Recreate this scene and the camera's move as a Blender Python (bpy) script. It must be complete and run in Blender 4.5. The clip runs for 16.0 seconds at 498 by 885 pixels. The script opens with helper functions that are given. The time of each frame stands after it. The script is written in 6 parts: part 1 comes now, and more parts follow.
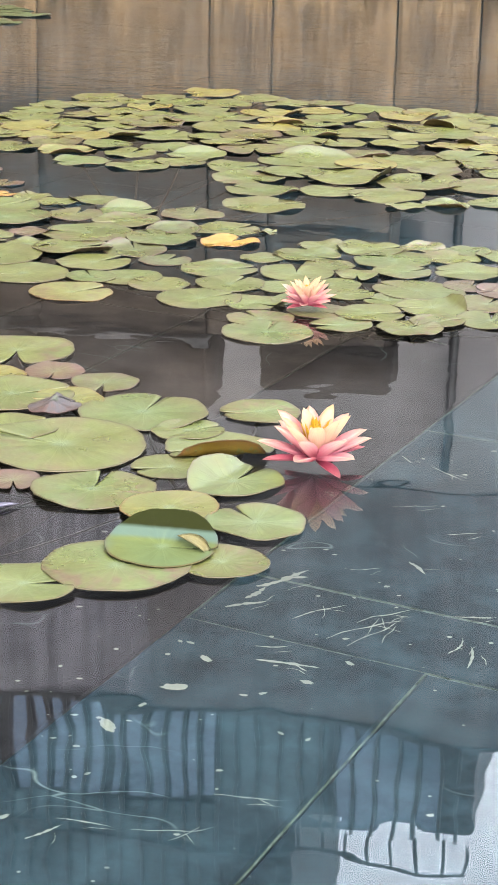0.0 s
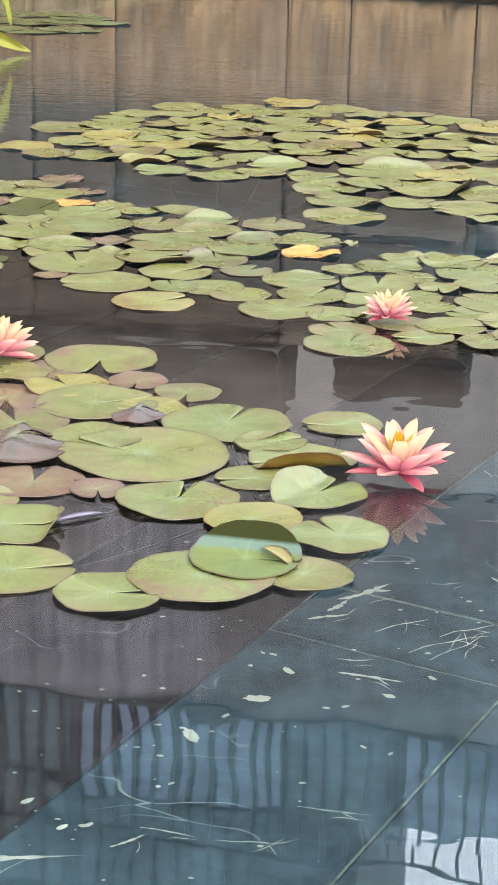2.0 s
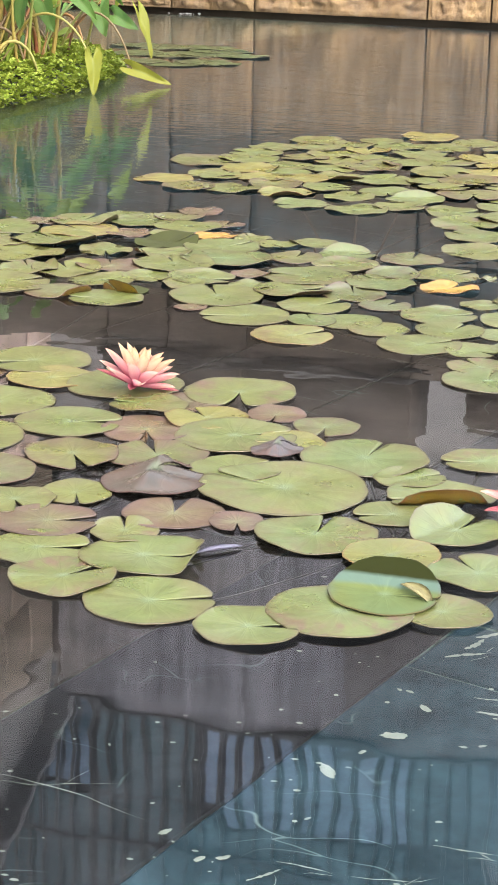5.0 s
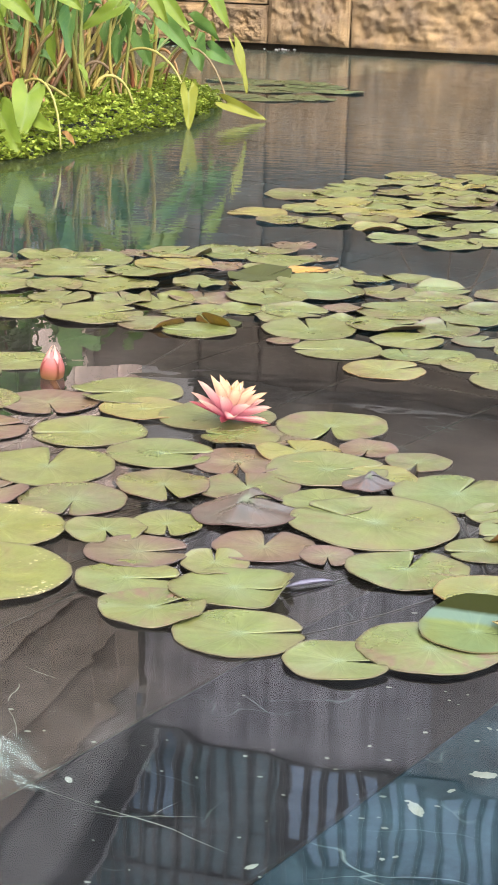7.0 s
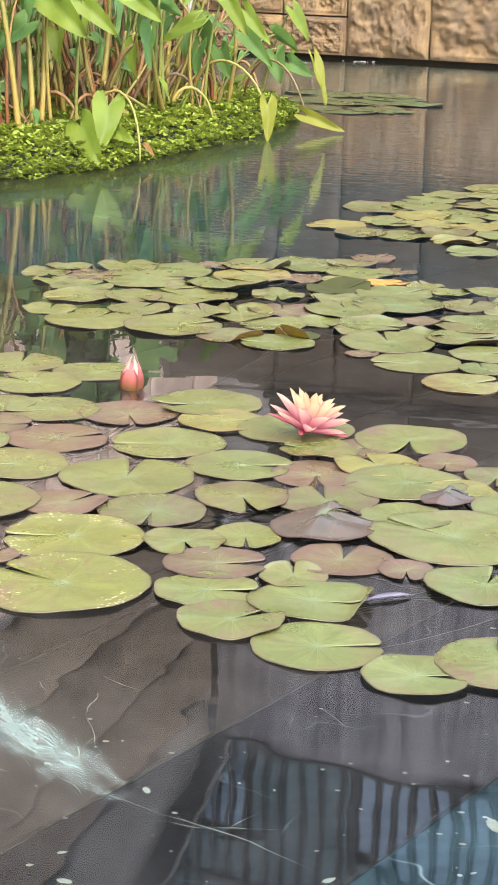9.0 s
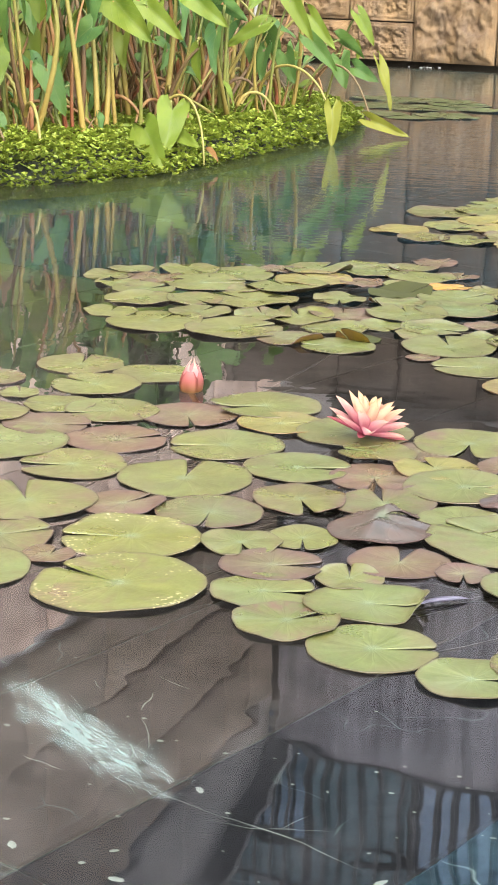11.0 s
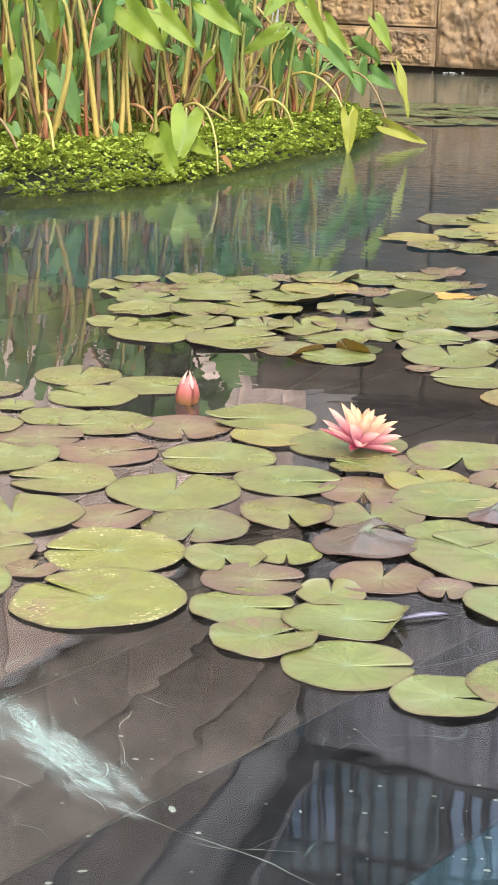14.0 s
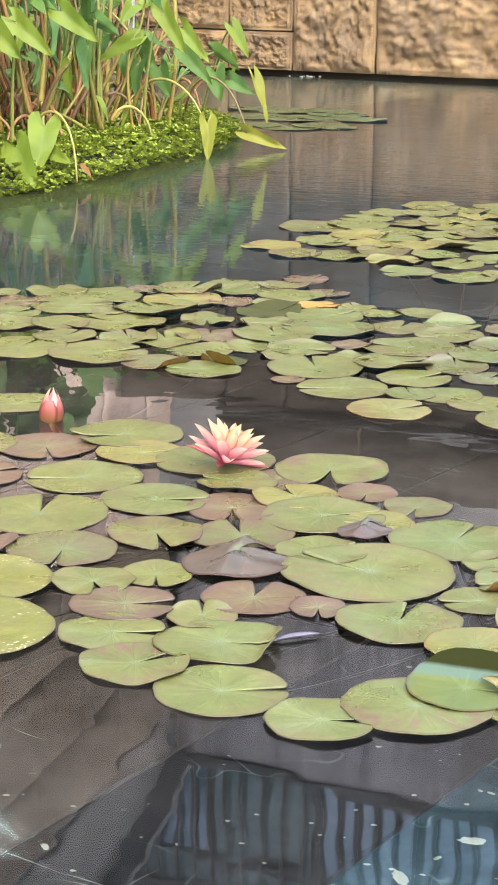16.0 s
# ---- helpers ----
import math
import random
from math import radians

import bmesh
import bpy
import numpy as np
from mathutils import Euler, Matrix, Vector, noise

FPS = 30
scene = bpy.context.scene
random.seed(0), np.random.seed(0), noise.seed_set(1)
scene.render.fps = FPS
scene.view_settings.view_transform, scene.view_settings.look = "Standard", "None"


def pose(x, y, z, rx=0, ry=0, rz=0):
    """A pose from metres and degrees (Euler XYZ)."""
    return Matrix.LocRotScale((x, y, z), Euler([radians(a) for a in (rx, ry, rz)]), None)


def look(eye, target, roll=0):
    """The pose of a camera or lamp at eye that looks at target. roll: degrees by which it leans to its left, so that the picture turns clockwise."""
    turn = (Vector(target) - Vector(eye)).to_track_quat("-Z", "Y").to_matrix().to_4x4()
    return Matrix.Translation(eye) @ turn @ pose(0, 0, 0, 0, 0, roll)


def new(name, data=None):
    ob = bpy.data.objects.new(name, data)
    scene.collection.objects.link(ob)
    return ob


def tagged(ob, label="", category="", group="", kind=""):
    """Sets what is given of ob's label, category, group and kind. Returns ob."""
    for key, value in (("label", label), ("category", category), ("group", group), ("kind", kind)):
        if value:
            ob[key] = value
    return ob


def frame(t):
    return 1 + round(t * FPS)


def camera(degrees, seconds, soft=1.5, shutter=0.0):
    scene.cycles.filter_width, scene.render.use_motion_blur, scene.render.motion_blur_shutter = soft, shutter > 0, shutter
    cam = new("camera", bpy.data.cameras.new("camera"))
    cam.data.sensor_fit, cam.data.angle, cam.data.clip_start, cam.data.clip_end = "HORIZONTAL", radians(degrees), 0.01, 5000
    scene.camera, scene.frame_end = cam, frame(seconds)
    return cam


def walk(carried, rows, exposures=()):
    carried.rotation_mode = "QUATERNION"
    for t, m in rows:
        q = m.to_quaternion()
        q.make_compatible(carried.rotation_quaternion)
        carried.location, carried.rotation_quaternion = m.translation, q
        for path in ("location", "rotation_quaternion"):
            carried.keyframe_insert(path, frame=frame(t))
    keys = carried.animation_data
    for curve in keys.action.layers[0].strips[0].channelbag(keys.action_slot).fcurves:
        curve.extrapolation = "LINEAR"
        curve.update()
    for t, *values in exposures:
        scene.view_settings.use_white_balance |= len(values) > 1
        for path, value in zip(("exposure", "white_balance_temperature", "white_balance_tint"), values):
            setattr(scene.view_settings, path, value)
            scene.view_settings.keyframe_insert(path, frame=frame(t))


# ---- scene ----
# camera and its walk: seconds, x, y, z, turn to the left, tilt, roll
PATH = [
    (0.0, 0.0010, 0.0001, 0.8996, 2.797, -17.604, 1.362),
    (0.5, -0.0030, -0.0010, 0.9016, 3.368, -17.630, 1.341),
    (1.0, -0.0069, -0.0036, 0.9022, 3.760, -17.562, 1.398),
    (1.5, -0.0136, -0.0086, 0.9088, 4.386, -17.501, 1.463),
    (2.0, -0.0205, -0.0084, 0.9077, 4.956, -17.423, 1.505),
    (2.5, -0.0233, -0.0112, 0.9093, 5.553, -17.349, 1.560),
    (3.0, -0.0241, -0.0098, 0.9082, 6.190, -17.235, 1.509),
    (3.5, -0.0269, -0.0138, 0.9111, 6.837, -17.169, 1.431),
    (4.0, -0.0294, -0.0173, 0.9141, 7.515, -17.032, 1.357),
    (4.5, -0.0338, -0.0216, 0.9182, 8.231, -16.857, 1.349),
    (7.0, -0.0430, -0.0151, 0.9136, 11.735, -15.647, 1.457),
    (7.5, -0.0454, -0.0164, 0.9150, 12.339, -15.569, 1.449),
    (8.0, -0.0478, -0.0185, 0.9160, 12.884, -15.511, 1.484),
    (8.5, -0.0493, -0.0188, 0.9170, 13.495, -15.431, 1.397),
    (9.0, -0.0510, -0.0204, 0.9167, 14.024, -15.369, 1.406),
    (9.5, -0.0530, -0.0210, 0.9165, 14.579, -15.307, 1.456),
    (12.0, -0.0349, -0.0127, 0.9049, 16.692, -15.179, 1.310),
    (12.5, -0.0317, -0.0151, 0.9053, 16.990, -15.161, 1.302),
    (13.0, -0.0182, -0.0052, 0.9019, 17.273, -15.169, 1.218),
    (13.5, 0.0027, 0.0035, 0.9103, 17.345, -15.123, 1.135),
    (14.0, 0.0292, 0.0199, 0.9224, 17.113, -15.116, 0.954),
    (14.5, 0.0423, 0.0340, 0.9233, 16.236, -15.086, 0.856),
    (15.0, 0.0403, 0.0452, 0.9260, 15.123, -15.045, 0.661),
    (15.5, 0.0219, 0.0480, 0.9293, 14.122, -15.021, 0.774),
    (16.0, 0.0138, 0.0638, 0.9365, 12.946, -14.998, 0.761),
]

cam = camera(14.781, 16.0, soft=1.6)
walk(cam, [(t, pose(x, y, z, 90 + tilt, 0, turn) @ pose(0, 0, 0, 0, 0, roll)) for t, x, y, z, turn, tilt, roll in PATH],
     exposures=[(0.0, 3.35), (16.0, 3.35)])

# ---- daylight: a bright, hazy sky over the courtyard, the veiled sun high to the south ----
SUN_UP, SUN_TURN = 46, 160
world = bpy.data.worlds.new("sky")
scene.world = world
world.use_nodes = True
wn = world.node_tree.nodes
sky = wn.new("ShaderNodeTexSky")
sky.sky_type = "NISHITA"
sky.sun_disc = False
sky.sun_elevation = radians(SUN_UP)
sky.sun_rotation = radians(SUN_TURN)
sky.air_density, sky.dust_density, sky.ozone_density = 1.0, 3.0, 1.0
veil = wn.new("ShaderNodeMix")
veil.data_type = "RGBA"
veil.inputs[0].default_value = 0.6
veil.inputs[7].default_value = (7.5, 8.0, 8.4, 1)  # even high cloud
world.node_tree.links.new(sky.outputs[0], veil.inputs[6])
world.node_tree.links.new(veil.outputs[2], wn["Background"].inputs[0])
wn["Background"].inputs[1].default_value = 0.15
sun = bpy.data.lights.new("sun", "SUN")
sun.energy, sun.angle, sun.color = 0.9, radians(45), (1.0, 0.97, 0.92)
sun_ob = new("sun", sun)
# the sky's sun_rotation runs clockwise from +y
sun_dir = Vector((math.sin(radians(SUN_TURN)) * math.cos(radians(SUN_UP)), math.cos(radians(SUN_TURN)) * math.cos(radians(SUN_UP)), math.sin(radians(SUN_UP))))
sun_ob.matrix_world = look(sun_dir * 30, (0, 0, 0))


# ---- materials ----
def node_mat(name):
    m = bpy.data.materials.new(name)
    m.use_nodes = True
    t = m.node_tree
    return m, t, t.nodes, t.nodes["Principled BSDF"]


def link(t, a, b):
    t.links.new(a, b)


def mixed(t, fac, a, b, mode="MIX"):
    n = t.nodes.new("ShaderNodeMix")
    n.data_type, n.blend_type = "RGBA", mode
    for sock, v in ((n.inputs[0], fac), (n.inputs[6], a), (n.inputs[7], b)):
        if isinstance(v, bpy.types.NodeSocket):
            link(t, v, sock)
        elif isinstance(v, (int, float)):
            sock.default_value = v
        else:
            sock.default_value = (*v, 1)
    return n.outputs[2]


def noise_tex(t, coord, scale, detail=5, rough=0.6, stretch=None, distortion=0.0):
    n = t.nodes.new("ShaderNodeTexNoise")
    n.inputs["Scale"].default_value = scale
    n.inputs["Detail"].default_value = detail
    n.inputs["Roughness"].default_value = rough
    n.inputs["Distortion"].default_value = distortion
    if stretch:
        mp = t.nodes.new("ShaderNodeMapping")
        mp.inputs["Scale"].default_value = stretch
        link(t, coord, mp.inputs[0])
        coord = mp.outputs[0]
    link(t, coord, n.inputs["Vector"])
    return n.outputs[0]


def span(t, value, a, b, c=0.0, d=1.0):
    n = t.nodes.new("ShaderNodeMapRange")
    for k, v in zip((1, 2, 3, 4), (a, b, c, d)):
        n.inputs[k].default_value = v
    link(t, value, n.inputs[0])
    return n.outputs[0]


def arith(t, op, a, b=0.0):
    n = t.nodes.new("ShaderNodeMath")
    n.operation = op
    for k, v in ((0, a), (1, b)):
        if isinstance(v, bpy.types.NodeSocket):
            link(t, v, n.inputs[k])
        else:
            n.inputs[k].default_value = v
    return n.outputs[0]


def relief(t, bsdf, height, strength, distance):
    b = t.nodes.new("ShaderNodeBump")
    b.inputs["Strength"].default_value = strength
    b.inputs["Distance"].default_value = distance
    link(t, height, b.inputs["Height"])
    link(t, b.outputs[0], bsdf.inputs["Normal"])


def coords(t, kind="Object"):
    return t.nodes.new("ShaderNodeTexCoord").outputs[kind]


def by_object(t):
    return t.nodes.new("ShaderNodeObjectInfo").outputs["Random"]


def stone_like(name, dark, light, stain, scale, rough=0.85, bump=0.5, dist=0.01, stretch=None, gloss=0.3):
    """Mineral surface: two colours in large patches, fine grain, darker stains, relief."""
    m, t, nn, b = node_mat(name)
    co = coords(t)
    big = noise_tex(t, co, scale, 6, 0.6, stretch, 0.3)
    fine = noise_tex(t, co, scale * 14, 5, 0.7, stretch)
    c = mixed(t, span(t, big, 0.33, 0.68), dark, light)
    c = mixed(t, span(t, fine, 0.35, 0.75, 0.0, 0.45), c, stain)
    c = mixed(t, span(t, by_object(t), 0, 1, 0.0, 0.25), c, stain)
    link(t, c, b.inputs["Base Color"])
    b.inputs["Roughness"].default_value = rough
    b.inputs["Specular IOR Level"].default_value = gloss
    relief(t, b, mixed(t, 0.5, big, fine), bump, dist)
    return m


M_SAND = stone_like("sandstone", (0.0418, 0.0209, 0.0072), (0.1578, 0.0974, 0.0418), (0.0951, 0.0661, 0.0383), 6.0, 0.9, 1.0, 0.014)
# grey runs in the stone's colour stand in for its greyer pond reflection
st_tree = M_SAND.node_tree
st_bsdf = st_tree.nodes["Principled BSDF"]
st_now = st_bsdf.inputs["Base Color"].links[0].from_socket
runs = span(st_tree, noise_tex(st_tree, coords(st_tree), 3.2, 5, 0.65, (2.6, 2.6, 0.25)), 0.46, 0.68, 0.0, 0.32)
link(st_tree, mixed(st_tree, runs, st_now, (0.062, 0.052, 0.043)), st_bsdf.inputs["Base Color"])
# upper courses, with the pond reflection's greyness put into the stone's colour
M_SANDGREY = stone_like("greyed_sandstone", (0.0176, 0.0132, 0.0096), (0.0500, 0.0380, 0.0285), (0.0380, 0.0292, 0.0218), 3.0, 0.9, 0.6, 0.006, (1.4, 1.4, 0.5))
M_SANDDARK = stone_like("brown_stone", (0.0141, 0.0090, 0.0058), (0.0294, 0.0198, 0.0122), (0.0218, 0.0154, 0.0109), 2.0, 0.85, 0.5, 0.01)
M_WING = stone_like("brown_cladding", (0.0960, 0.0691, 0.0499), (0.2112, 0.1600, 0.1216), (0.1472, 0.1101, 0.0845), 1.1, 0.85, 0.6, 0.012, (0.5, 0.5, 2.2))
M_WINGPINK = stone_like("rosy_cladding", (0.2720, 0.1800, 0.1400), (0.5120, 0.3840, 0.3200), (0.4160, 0.3040, 0.2560), 3.2, 0.85, 0.6, 0.012, (0.7, 0.7, 1.2))
M_PARAPET = stone_like("grey_parapet", (0.1536, 0.1376, 0.1312), (0.2560, 0.2368, 0.2304), (0.1920, 0.1760, 0.1696), 1.4, 0.85, 0.4, 0.008, (0.5, 0.5, 2.0))
M_CLAD2 = stone_like("dark_render", (0.0422, 0.0377, 0.0384), (0.1152, 0.1044, 0.1075), (0.0630, 0.0569, 0.0583), 1.3, 0.9, 0.3, 0.004, (3.0, 3.0, 0.3))
M_CONC = stone_like("concrete", (0.1030, 0.0973, 0.0992), (0.1507, 0.1450, 0.1469), (0.1152, 0.1091, 0.1130), 1.1, 0.9, 0.4, 0.006, (1, 1, 0.35))
M_CLAD = stone_like("streaked_render", (0.0575, 0.0556, 0.0654), (0.2782, 0.2691, 0.3024), (0.0998, 0.0968, 0.1089), 1.9, 0.9, 0.3, 0.004, (5.5, 5.5, 0.30))
M_DARK = stone_like("dark_metal", (0.0038, 0.0038, 0.0045), (0.0096, 0.0096, 0.0102), (0.0064, 0.0064, 0.0064), 3.0, 0.5, 0.2, 0.002)
M_PAVE = stone_like("paving", (0.0493, 0.0470, 0.0448), (0.0762, 0.0739, 0.0694), (0.0582, 0.0560, 0.0538), 1.3, 0.85, 0.4, 0.004)
M_SOIL = stone_like("soil", (0.0058, 0.0077, 0.0026), (0.0128, 0.0160, 0.0051), (0.0096, 0.0096, 0.0038), 6.0, 0.95, 0.8, 0.01)
M_JOINT = stone_like("joint_lime", (0.0064, 0.0102, 0.0083), (0.0672, 0.0896, 0.0800), (0.0115, 0.0166, 0.0102), 42.0, 0.9, 0.2, 0.001, gloss=0.03)


def slate_mat(name, dark, light, vein_width):
    """Dark green-blue marble with fine white veins, seen under water."""
    m, t, nn, b = node_mat(name)
    co = coords(t)
    c = mixed(t, span(t, noise_tex(t, co, 2.2, 6, 0.65), 0.32, 0.68), dark, light)
    c = mixed(t, span(t, noise_tex(t, co, 11, 6, 0.7), 0.42, 0.70, 0.0, 0.75), c, tuple(1.7 * v for v in light))
    c = mixed(t, span(t, noise_tex(t, co, 5, 5, 0.7), 0.52, 0.72, 0.0, 0.8), c, tuple(0.5 * v for v in dark))
    warp = nn.new("ShaderNodeVectorMath")
    warp.operation = "ADD"
    wob = nn.new("ShaderNodeTexNoise")
    wob.inputs["Scale"].default_value = 2.5
    wob.inputs["Detail"].default_value = 3
    link(t, co, wob.inputs["Vector"])
    link(t, co, warp.inputs[0])
    link(t, wob.outputs[1], warp.inputs[1])
    v = nn.new("ShaderNodeTexVoronoi")
    v.feature = "DISTANCE_TO_EDGE"
    v.inputs["Scale"].default_value = 3.1
    mp = nn.new("ShaderNodeMapping")
    mp.inputs["Rotation"].default_value = (0, 0, 0.5)
    mp.inputs["Scale"].default_value = (0.6, 1.7, 1)
    link(t, warp.outputs[0], mp.inputs[0])
    link(t, mp.outputs[0], v.inputs["Vector"])
    line = span(t, v.outputs[0], 0.0, vein_width, 1.0, 0.0)
    patch = span(t, noise_tex(t, co, 3.4, 3, 0.6), 0.55, 0.66)
    c = mixed(t, arith(t, "MULTIPLY", line, patch), c, (0.0512, 0.0672, 0.0640))
    link(t, c, b.inputs["Base Color"])
    b.inputs["Roughness"].default_value = 0.6
    b.inputs["Specular IOR Level"].default_value = 0.03  # stone and water bend light almost alike
    relief(t, b, noise_tex(t, co, 40, 4), 0.15, 0.002)
    return m


M_SLATE = slate_mat("wet_slate", (0.0034, 0.0072, 0.0096), (0.0092, 0.0158, 0.0195), 0.012)
M_SLATE2 = slate_mat("brown_slate", (0.0036, 0.0036, 0.0041), (0.0084, 0.0080, 0.0086), 0.010)
# lighter tan slabs: the side wall's reflection is put into the floor's colour
M_SLATE3 = slate_mat("slate_tan_reflection", (0.0086, 0.0073, 0.0066), (0.0190, 0.0159, 0.0147), 0.010)

# water: clear, still, with slow shallow ripples
M_WATER, wt, wnn, wb = node_mat("water")
wb.inputs["Base Color"].default_value = (0.93, 0.98, 0.98, 1)
wb.inputs["Roughness"].default_value = 0.0
wb.inputs["IOR"].default_value = 1.333
wb.inputs["Transmission Weight"].default_value = 1.0
wco = coords(wt)
wsep = wnn.new("ShaderNodeSeparateXYZ")
link(wt, wco, wsep.inputs[0])
# a little more breeze towards the far wall
breeze = arith(wt, "MULTIPLY", noise_tex(wt, wco, 22.0, 2, 0.5, (0.35, 1.0, 1)), span(wt, wsep.outputs[1], 4.6, 9.0, 0.0, 1.2))
calm = mixed(wt, 0.22, noise_tex(wt, wco, 1.6, 1, 0.4, (1.0, 0.6, 1)), noise_tex(wt, wco, 9.0, 1, 0.45, (1.0, 1.2, 1)))
relief(wt, wb, arith(wt, "ADD", calm, breeze), 0.22, 0.007)


def pad_mat(name, base, edge, patch, patch_amount, vein=(0.0640, 0.0768, 0.0320), spots=False, gloss=0.34, flecks=0.85, sheen_and_shade=False):
    """Upper face of a floating leaf; UV: bearing about the stalk and distance from it."""
    m, t, nn, b = node_mat(name)
    uv = nn.new("ShaderNodeSeparateXYZ")
    link(t, coords(t, "UV"), uv.inputs[0])
    co = coords(t)
    rnd = by_object(t)
    # each leaf takes its own piece of the patterns
    off = nn.new("ShaderNodeVectorMath")
    off.operation = "ADD"
    shift = nn.new("ShaderNodeCombineXYZ")
    link(t, arith(t, "MULTIPLY", rnd, 40.0), shift.inputs[0])
    link(t, arith(t, "MULTIPLY", rnd, 17.0), shift.inputs[1])
    link(t, co, off.inputs[0])
    link(t, shift.outputs[0], off.inputs[1])
    oc = off.outputs[0]
    c = mixed(t, span(t, noise_tex(t, oc, 9.0, 4, 0.6), 0.3, 0.7), base, tuple(0.60 * v for v in base))
    c = mixed(t, span(t, rnd, 0, 1, 0.0, 0.35), c, (base[0] * 1.25, base[1] * 1.08, base[2] * 0.9))
    other = arith(t, "FRACT", arith(t, "MULTIPLY", rnd, 7.3))
    c = mixed(t, span(t, other, 0.45, 1.0, 0.0, 0.6), c, (base[0] * 0.66, base[1] * 0.84, base[2] * 0.95))
    # bluish patches painted into the colour for the sky's sheen on leaves
    c = mixed(t, span(t, noise_tex(t, oc, 5.0, 3, 0.5), 0.48, 0.68, 0.0, 0.55), c, (base[0] * 0.85, base[1] * 1.0, base[2] * 1.5))
    # leaves by the bed and along the far wall are yellower and brighter
    spot = nn.new("ShaderNodeSeparateXYZ")
    link(t, t.nodes.new("ShaderNodeObjectInfo").outputs["Location"], spot.inputs[0])
    by_place = arith(t, "MAXIMUM", span(t, spot.outputs[0], -0.45, -1.05, 0.0, 0.6), span(t, spot.outputs[1], 4.6, 6.0, 0.0, 1.0))
    c = mixed(t, by_place, c, (1.20, 1.08, 0.88), "MULTIPLY")
    # broad wedges between the main veins, some paler, some deeper
    fan_co = nn.new("ShaderNodeCombineXYZ")
    link(t, arith(t, "MULTIPLY", uv.outputs[0], 11.0), fan_co.inputs[0])
    link(t, arith(t, "MULTIPLY", uv.outputs[1], 1.1), fan_co.inputs[1])
    link(t, arith(t, "MULTIPLY", rnd, 90.0), fan_co.inputs[2])
    fan = noise_tex(t, fan_co.outputs[0], 1.0, 3, 0.6)
    c = mixed(t, span(t, fan, 0.54, 0.72, 0.0, 0.55), c, tuple(1.3 * v for v in base))
    c = mixed(t, span(t, fan, 0.48, 0.30, 0.0, 0.55), c, tuple(0.66 * v for v in base))
    # blotches, stronger towards the rim
    blot = span(t, noise_tex(t, oc, 14.0, 5, 0.65), 0.42, 0.62)
    rim = span(t, uv.outputs[1], 0.25, 1.0, 0.25, 1.0)
    c = mixed(t, arith(t, "MULTIPLY", arith(t, "MULTIPLY", blot, rim), patch_amount), c, patch)
    # purple-brown flecks that run out from the stalk, on some leaves more than on others
    ray_co = nn.new("ShaderNodeCombineXYZ")
    link(t, arith(t, "MULTIPLY", uv.outputs[0], 26.0), ray_co.inputs[0])
    link(t, arith(t, "MULTIPLY", uv.outputs[1], 3.2), ray_co.inputs[1])
    link(t, arith(t, "MULTIPLY", rnd, 60.0), ray_co.inputs[2])
    fleck = span(t, noise_tex(t, ray_co.outputs[0], 1.0, 4, 0.6), 0.46, 0.60)
    where = span(t, noise_tex(t, oc, 6.0, 2), 0.42, 0.56)
    some = span(t, arith(t, "FRACT", arith(t, "MULTIPLY", rnd, 13.7)), 0.25, 1.0, 0.0, 1.0)
    fleck = arith(t, "MULTIPLY", arith(t, "MULTIPLY", fleck, where), arith(t, "MULTIPLY", some, span(t, uv.outputs[1], 0.2, 0.6)))
    c = mixed(t, arith(t, "MULTIPLY", fleck, flecks), c, (0.0480, 0.0240, 0.0176))
    # forked veins from the stalk
    ang = arith(t, "ADD", arith(t, "MULTIPLY", uv.outputs[0], 2 * math.pi * 16), arith(t, "MULTIPLY", noise_tex(t, oc, 10, 2), 5.0))
    line = span(t, arith(t, "SINE", ang), 0.80, 1.0)
    fade = arith(t, "MULTIPLY", span(t, uv.outputs[1], 0.0, 0.85, 0.30, 0.0), span(t, fan, 0.40, 0.62))
    c = mixed(t, arith(t, "MULTIPLY", line, fade), c, vein)
    # pale joint over the stalk, thin dry rim
    c = mixed(t, span(t, uv.outputs[1], 0.02, 0.18, 0.45, 0.0), c, (0.0672, 0.0864, 0.0512))
    c = mixed(t, span(t, uv.outputs[1], 0.935, 0.985, 0.0, 0.8), c, edge)
    if name == "pad_bronze":
        star = arith(t, "MULTIPLY", span(t, uv.outputs[1], 0.05, 0.75, 1.0, 0.0), span(t, fan, 0.40, 0.62, 0.1, 0.8))
        c = mixed(t, star, c, (0.0589, 0.0563, 0.0218))
    if spots:
        vo = nn.new("ShaderNodeTexVoronoi")
        vo.inputs["Scale"].default_value = 120
        link(t, oc, vo.inputs["Vector"])
        dot = arith(t, "MULTIPLY", span(t, vo.outputs[0], 0.20, 0.32, 1, 0), span(t, arith(t, "ADD", noise_tex(t, oc, 11, 2), span(t, uv.outputs[1], 0.4, 1.0, -0.12, 0.10)), 0.54, 0.62))
        c = mixed(t, dot, c, (0.1664, 0.1408, 0.0704))
    if sheen_and_shade:
        # the raised half: sky sheen painted in blue-green, above it shade in dark green
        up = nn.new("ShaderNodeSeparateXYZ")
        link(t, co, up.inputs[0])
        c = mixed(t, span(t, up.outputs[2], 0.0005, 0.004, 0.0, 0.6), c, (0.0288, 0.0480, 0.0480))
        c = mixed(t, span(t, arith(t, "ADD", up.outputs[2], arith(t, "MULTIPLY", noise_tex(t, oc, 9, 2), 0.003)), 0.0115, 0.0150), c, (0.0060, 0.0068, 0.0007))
    link(t, c, b.inputs["Base Color"])
